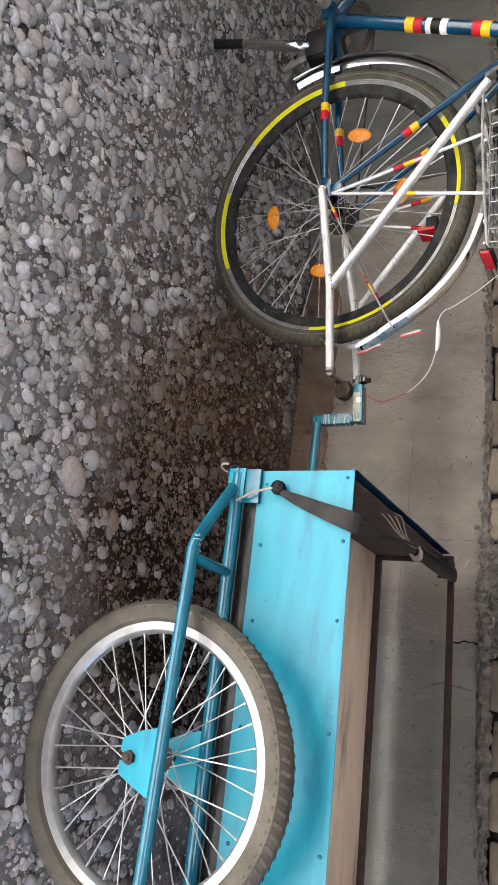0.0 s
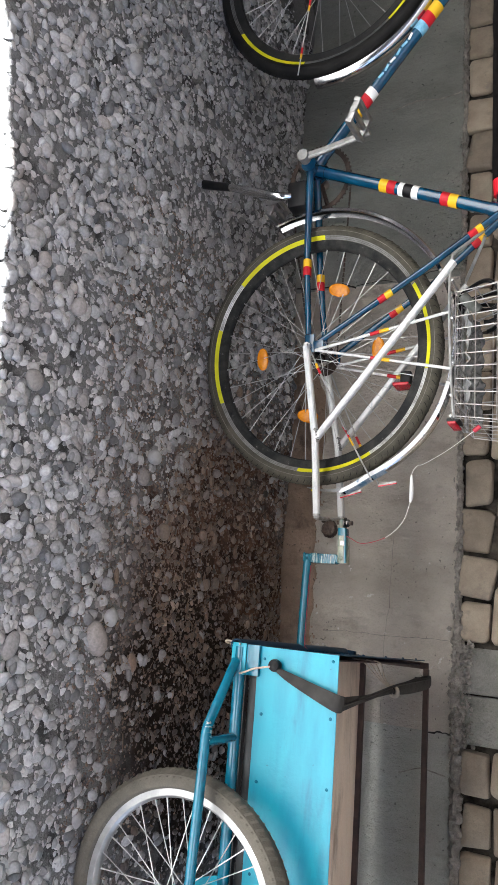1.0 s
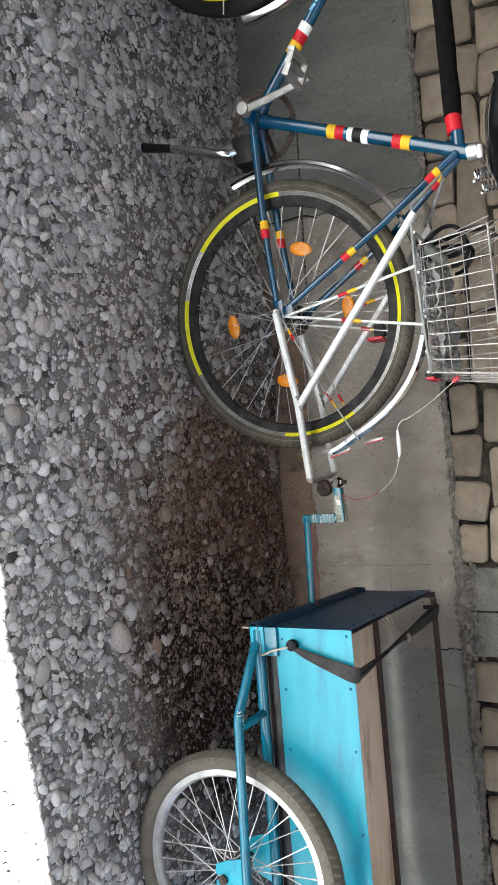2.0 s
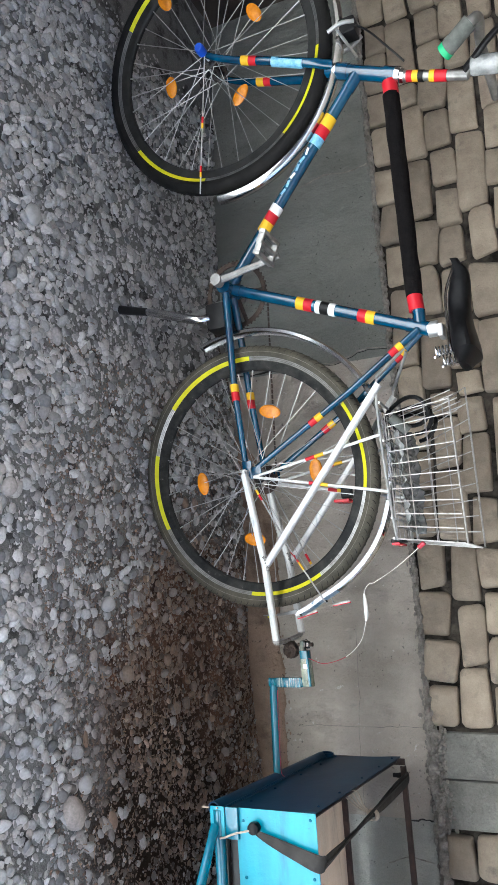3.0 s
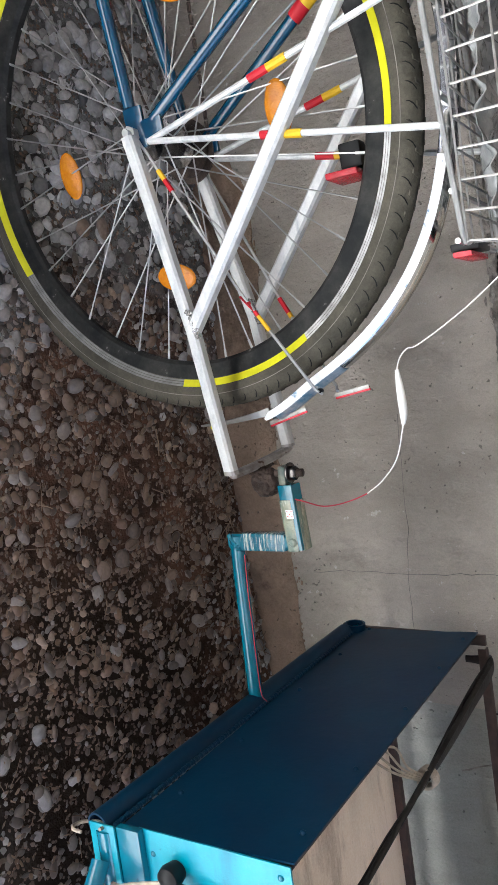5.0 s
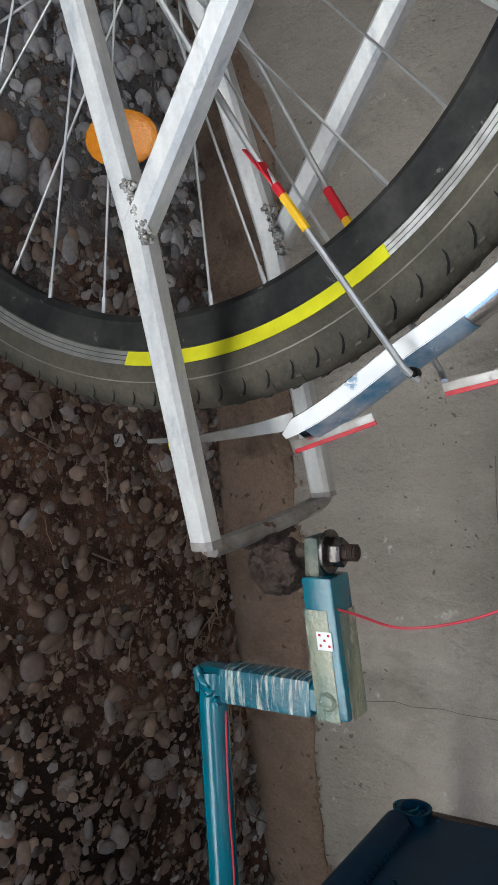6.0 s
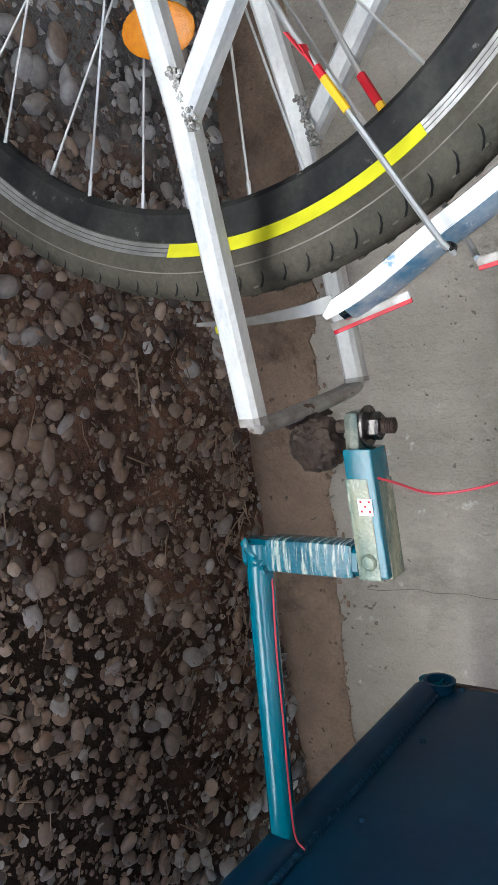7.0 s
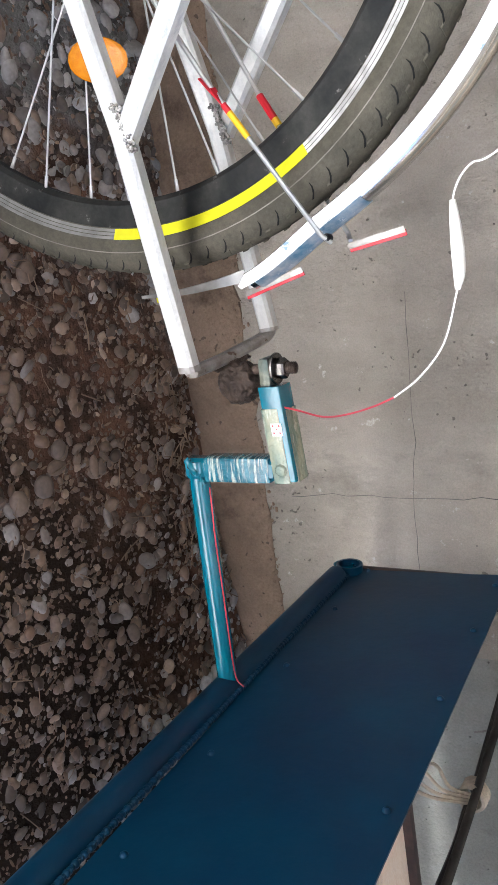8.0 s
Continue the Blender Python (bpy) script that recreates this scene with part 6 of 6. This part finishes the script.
bm = bmesh.new()
box(bm, (0.108, 1.960, 0.437), (0.196, 1.986, 0.4580), 0.002)
hitch = leaning("hitch_box", bm, drawbar_teal, trailer, "teal steel hitch box wound with tape")
bm = bmesh.new()
box(bm, (0.128, 1.9594, 0.4366), (0.1972, 1.9625, 0.4525), 0.0006)
leaning("tape_wrap", bm, box_tape, hitch, "crinkled yellowed clear tape over the box")
bm = bmesh.new()
box(bm, (0.130, 1.9655, 0.4555), (0.1970, 1.9866, 0.4586), 0.0006)
leaning("tape_wrap", bm, box_tape, hitch, "crinkled yellowed clear tape over the box")
bm = bmesh.new()
lathe(bm, [(0.0, -0.0034), (0.0042, -0.0030), (0.0060, -0.0012), (0.0060, 0.0)], (0.1845, 1.9600, 0.4455), 10)
leaning("bolt_head", bm, box_tape, hitch, "bolt head under the tape")
bm = bmesh.new()
box(bm, (0.141, 1.9588, 0.4436), (0.1525, 1.9596, 0.4540), 0.0003)
label_plate = leaning("sticker", bm, band_white, hitch, "small white sticker with red marks")
for u, v in ((0.143, 0.446), (0.143, 0.452), (0.1462, 0.449), (0.1495, 0.446), (0.1495, 0.452)):
    bm = bmesh.new()
    box(bm, (u - 0.0007, 1.9584, v - 0.0007), (u + 0.0007, 1.9590, v + 0.0007))
    leaning("sticker_mark", bm, band_red, label_plate, smooth=False)
bm = bmesh.new()
tube(bm, [(0.094, 1.975, 0.428), (0.094, 1.975, 0.4690)], 0.0048, 12)
for k in range(4):
    lathe(bm, [(0.0043, 0.4630 + 0.0017 * k), (0.0056, 0.4638 + 0.0017 * k), (0.0043, 0.4646 + 0.0017 * k)], (0.094, 1.975, 0), 12, axis="z")
bolt = part("hitch_bolt", bm, rusty_steel, hitch, "threaded steel bolt")
part("washer", lathe(bmesh.new(), [(0.0045, 0.4490), (0.0140, 0.4490), (0.0143, 0.4500), (0.0140, 0.4515), (0.0045, 0.4515)], (0.094, 1.975, 0), 26, axis="z"), dark_steel, bolt)
part("nut", lathe(bmesh.new(), [(0.0045, 0.4515), (0.0088, 0.4515), (0.0096, 0.4528), (0.0096, 0.4592), (0.0086, 0.4605), (0.0045, 0.4605)], (0.094, 1.975, 0), 6, axis="z"), dark_steel, bolt, "worn steel hexagon nut")
bm = bmesh.new()
box(bm, (0.083, 1.964, 0.436), (0.112, 1.987, 0.448), 0.0055)
part("hitch_lug", bm, lug_steel, hitch, "rusty steel lug")

# ---- wiring ----
cable = thing("electric_cable", (0.10, 1.98, 0.45), "thin red and white electric cable joining bicycle and trailer", "cable")
part("red_wire", tube(bmesh.new(), smoothed([(0.126, 1.962, 0.455), (0.132, 1.972, 0.468), (0.141, 1.985, 0.486), (0.140, 1.988, 0.507), (0.133, 1.986, 0.533), (0.125, 1.985, 0.553)], 6), 0.0009, 7), wire_red, cable, "red insulated wire")
part("white_wire", tube(bmesh.new(), smoothed([(0.125, 1.985, 0.553), (0.108, 1.981, 0.577), (0.081, 1.976, 0.600), (0.045, 1.970, 0.613), (0.024, 1.966, 0.618), (-0.018, 1.959, 0.617), (-0.038, 1.955, 0.622), (-0.051, 1.952, 0.634), (-0.055, 1.950, 0.650), (-0.088, 1.944, 0.708), (-0.135, 1.934, 0.774)], 6), 0.0008, 7), wire_white, cable, "thin white wire")
part("connector", tube(bmesh.new(), smoothed([(0.038, 1.969, 0.6155), (0.024, 1.966, 0.618), (-0.004, 1.961, 0.6185), (-0.028, 1.957, 0.618)], 5), lambda t: 0.0022 + 0.0030 * math.sin(math.pi * min(1, max(0, t))), 10), wire_white, cable, "swollen white taped connector")
part("plug", tube(bmesh.new(), [(-0.131, 1.935, 0.768), (-0.142, 1.932, 0.783)], 0.0058, 10), wire_red, cable, "small red plug")
part("drawbar_wire", tube(bmesh.new(), smoothed([(0.203, 1.9695, 0.3672), (0.214, 1.966, 0.3695), (0.26, 1.9635, 0.3700), (0.31, 1.963, 0.3712), (0.36, 1.9615, 0.3725), (0.402, 1.961, 0.3745), (0.4120, 1.960, 0.3830)], 6), 0.0007, 6), wire_red, cable, "red wire running along the drawbar")

# ---- rubber strap tied over the trailer ----
strap = thing("rubber_strap", (0.47, 1.65, 0.43), "old black inner-tube strap knotted over the trailer's edge", "strap")


def flat(w, h):
    return [(w * math.cos(a), h * math.sin(a)) for a in [2 * math.pi * k / 10 for k in range(10)]]


bm = bmesh.new()
sweep(bm, smoothed([(0.452, 1.636, 0.454), (0.464, 1.638, 0.480), (0.486, 1.640, 0.54), (0.502, 1.641, 0.588), (0.505, 1.652, 0.5985), (0.503, 1.672, 0.600), (0.497, 1.76, 0.601), (0.488, 1.88, 0.603), (0.482, 1.955, 0.606)], 5), lambda t: flat(0.0032 + 0.0012 * math.sin(t * 40), 0.0045 + 0.0135 * math.sin(math.pi * min(1, t * 1.15)) ** 1.3 if 0 < t < 0.87 else 0.006), up=(1, 0, 0))
part("strap_run", bm, strap_rubber, strap)
bm = bmesh.new()
sweep(bm, smoothed([(0.482, 1.965, 0.606), (0.477, 2.06, 0.605), (0.470, 2.18, 0.604), (0.464, 2.265, 0.606), (0.462, 2.296, 0.600), (0.462, 2.300, 0.560)], 5), lambda t: flat(0.0032, 0.006 + 0.013 * math.sin(math.pi * min(1.0, t + 0.05))), up=(1, 0, 0))
part("strap_run", bm, strap_rubber, strap)
bm = bmesh.new()
sweep(bm, smoothed([(0.505, 1.655, 0.602), (0.489, 1.80, 0.607), (0.470, 1.955, 0.612), (0.462, 2.10, 0.611), (0.455, 2.27, 0.608)], 5), lambda t: flat(0.004, 0.003), up=(1, 0, 0))
part("strap_run", bm, strap_rubber, strap)
bm = bmesh.new()
for k in range(4):
    c = V((0.481 + 0.001 * k, 1.954 + 0.005 * k, 0.607))
    tube(bm, [c + V((0.012 * math.cos(a), 0.002 * math.sin(a * 2), 0.010 * math.sin(a))) for a in [2 * math.pi * j / 16 for j in range(17)]], 0.0028, 7)
part("knot", bm, string, strap, "pale string knot")
for k in range(4):
    bm = bmesh.new()
    tube(bm, smoothed([(0.478, 1.955 - 0.004 * k, 0.606), (0.455, 1.93 - 0.006 * k, 0.594 - 0.004 * k), (0.425, 1.915 - 0.010 * k, 0.588 - 0.010 * k), (0.418, 1.90 - 0.014 * k, 0.575 - 0.012 * k)], 5), 0.0016, 6)
    part("string", bm, string, strap)
bm = bmesh.new()
lathe(bm, [(0.0, -0.022), (0.007, -0.0215), (0.012, -0.018), (0.0135, -0.011), (0.011, 0.0), (0.0, 0.0)], (0.447, NEAR_Y - 0.003, 0.452), 16)
part("knob", bm, black, strap, "black rubber knob")
bm = bmesh.new()
tube(bm, smoothed([(0.449, 1.630, 0.450), (0.458, 1.626, 0.412), (0.467, 1.628, 0.390), (0.472, 1.634, 0.374)], 5), 0.0022, 6)
part("tie_wire", bm, string, strap)
bm = bmesh.new()
tube(bm, [V((0.412, 1.632, 0.352)) + V((0.004 * math.sin(a), 0.016 * math.sin(a), 0.016 * math.cos(a))) for a in [2 * math.pi * j / 20 for j in range(17)]], 0.0020, 6)
part("wire_ring", bm, string, strap, "pale bent wire ring")

# ---- bricks, each in its course ----
def brick_mesh(length, seed):
    """A hand-made, worn brick: an uneven rounded face, cushioned towards the joints."""
    rg = random.Random(seed)
    bm = bmesh.new()
    a, h = length / 2, 0.0428
    outline = []
    for sx, sz in ((1, 1), (-1, 1), (-1, -1), (1, -1)):
        r = rg.uniform(0.005, 0.020)
        cx, cz = sx * (a - r - rg.uniform(0, 0.006)), sz * (h - r - rg.uniform(0, 0.004))
        start = {(1, 1): 0, (-1, 1): 90, (-1, -1): 180, (1, -1): 270}[sx, sz]
        for k in range(4):
            w = radians(start + 30 * k)
            outline.append(Vector((cx + r * math.cos(w), 0, cz + r * math.sin(w))))
    rings = []
    for share, y in ((1.0, 0.09), (1.0, 0.016), (0.97, 0.005), (0.90, 0.0), (0.5, -0.001)):
        ring = []
        for p in outline:
            q = Vector((p.x - (1 - share) * (0.06 if share > 0.6 else 0.5) * math.copysign(1, p.x) if share > 0.6 else p.x * share, y, p.z * share))
            n = q * 26 + Vector((seed, 0, 0))
            rings_n = Vector((noise.noise(n), noise.noise(n + Vector((0, 7, 0))) * 0.9, noise.noise(n + Vector((0, 0, 5)))))
            ring.append(bm.verts.new(q + rings_n * 0.0045 + Vector((noise.noise(q * 9 + Vector((0, 0, seed * 1.7))), 0, noise.noise(q * 9 + Vector((seed * 2.3, 0, 0))))) * 0.015))
        rings.append(ring)
    for r, s in zip(rings, rings[1:]):
        for k in range(16):
            bm.faces.new((r[k], r[(k + 1) % 16], s[(k + 1) % 16], s[k]))
    bm.faces.new(rings[-1])
    bmesh.ops.recalc_face_normals(bm, faces=bm.faces[:])
    me = bpy.data.meshes.new("brick")
    bm.to_mesh(me)
    bm.free()
    for p in me.polygons:
        p.use_smooth = True
    me.materials.append(brick_face)
    return me


HEADERS = [brick_mesh(0.124, 3 + 5 * k) for k in range(12)]
STRETCHERS = [brick_mesh(0.250, 60 + 5 * k) for k in range(9)]
rng = random.Random(23)
# joints of the lower courses, from the added end wall's side to the concrete infill
JOINTS = ((-1.719, -1.584, -1.426, -1.289, -1.151, -1.0, -0.867, -0.729, -0.586, -0.454, -0.326, -0.182, -0.041, 0.101, 0.23, 0.356),
          (-1.625, -1.427, -1.215, -1.049, -0.878, -0.64, -0.552, -0.398, -0.171, 0.006, 0.18, 0.352),
          (-1.725, -1.589, -1.448, -1.309, -1.166, -1.034, -0.863, -0.692, -0.611, -0.492, -0.314, -0.16, -0.031, 0.102, 0.232, 0.356),
          (-1.686, -1.48, -1.209, -1.037, -0.85, -0.602, -0.335), (-1.551, -1.403, -1.268, -1.127))


def laid(start, end, share):
    """Joints of a run of bricks; share: how many lie lengthwise."""
    out, at = [start], start
    while at < end - 0.02:
        at = min(at + (0.254 if rng.random() < share else 0.129) + rng.uniform(-0.006, 0.006), end)
        out.append(at)
    return out


for course in range(8):
    share = (0.0, 0.55, 0.1, 0.5, 0.15, 0.45, 0.2, 0.5)[course]
    known = JOINTS[course] if course < len(JOINTS) else (-1.9 + 0.07 * (course % 2), -1.7)
    line = laid(-2.75, known[0], share)[:-1] + list(known)
    if line[-1] < 0.35:
        line = line[:-1] + laid(line[-1], 0.356, share)
    for run in (line, laid(0.624, 1.75, share)):
        for xa, xb in zip(run, run[1:]):
            n = xb - xa - rng.uniform(0.003, 0.009)
            if n < 0.03:
                continue
            mid = (xa + xb) / 2
            long = n > 0.185
            z = plinth_top(mid) + 0.012 + 0.0415 + course * 0.0895 + rng.gauss(0, 0.003)
            ob = new("brick", rng.choice(STRETCHERS if long else HEADERS))
            ob.parent = wall
            ob.matrix_basis = Matrix.Translation((mid, WALL_Y + rng.uniform(-0.004, 0.010), z)) @ Euler((rng.gauss(0, 0.02), rng.gauss(0, 0.028), rng.gauss(0, 0.02))).to_matrix().to_4x4() @ Matrix.Diagonal((n / (0.250 if long else 0.124), 1, rng.uniform(0.99, 1.08), 1))

# the upper courses and both ends of the wall, out of the way, in one piece
rows_of = [(c, -3.45, 3.4) for c in range(8, 19)] + [(c, -3.45, -2.85) for c in range(8)] + [(c, 1.80, 3.4) for c in range(8)]
verts, faces = [], []
for course, x, end in rows_of:
    x += rng.uniform(0, 0.08)
    while x < end:
        long = rng.random() < 0.4
        n = 0.250 if long else 0.124
        mid = x + n / 2
        x += n + rng.uniform(0.002, 0.009)
        if mid + n / 2 > 0.36 and mid - n / 2 < 0.62:
            continue
        z = plinth_top(mid) + 0.0535 + course * 0.0895 + rng.gauss(0, 0.003)
        if z > 2.25:
            continue
        me = rng.choice(STRETCHERS if long else HEADERS)
        at = Vector((mid, WALL_Y + rng.uniform(-0.004, 0.010), z))
        start = len(verts)
        verts += [v.co + at for v in me.vertices]
        faces += [[start + k for k in p.vertices] for p in me.polygons]
me = bpy.data.meshes.new("brickwork")
me.from_pydata(verts, [], faces)
for p in me.polygons:
    p.use_smooth = True
me.materials.append(brick_face)
upper_bricks = new("brickwork", me)
upper_bricks.parent = wall
upper_bricks["kind"] = "stuff"
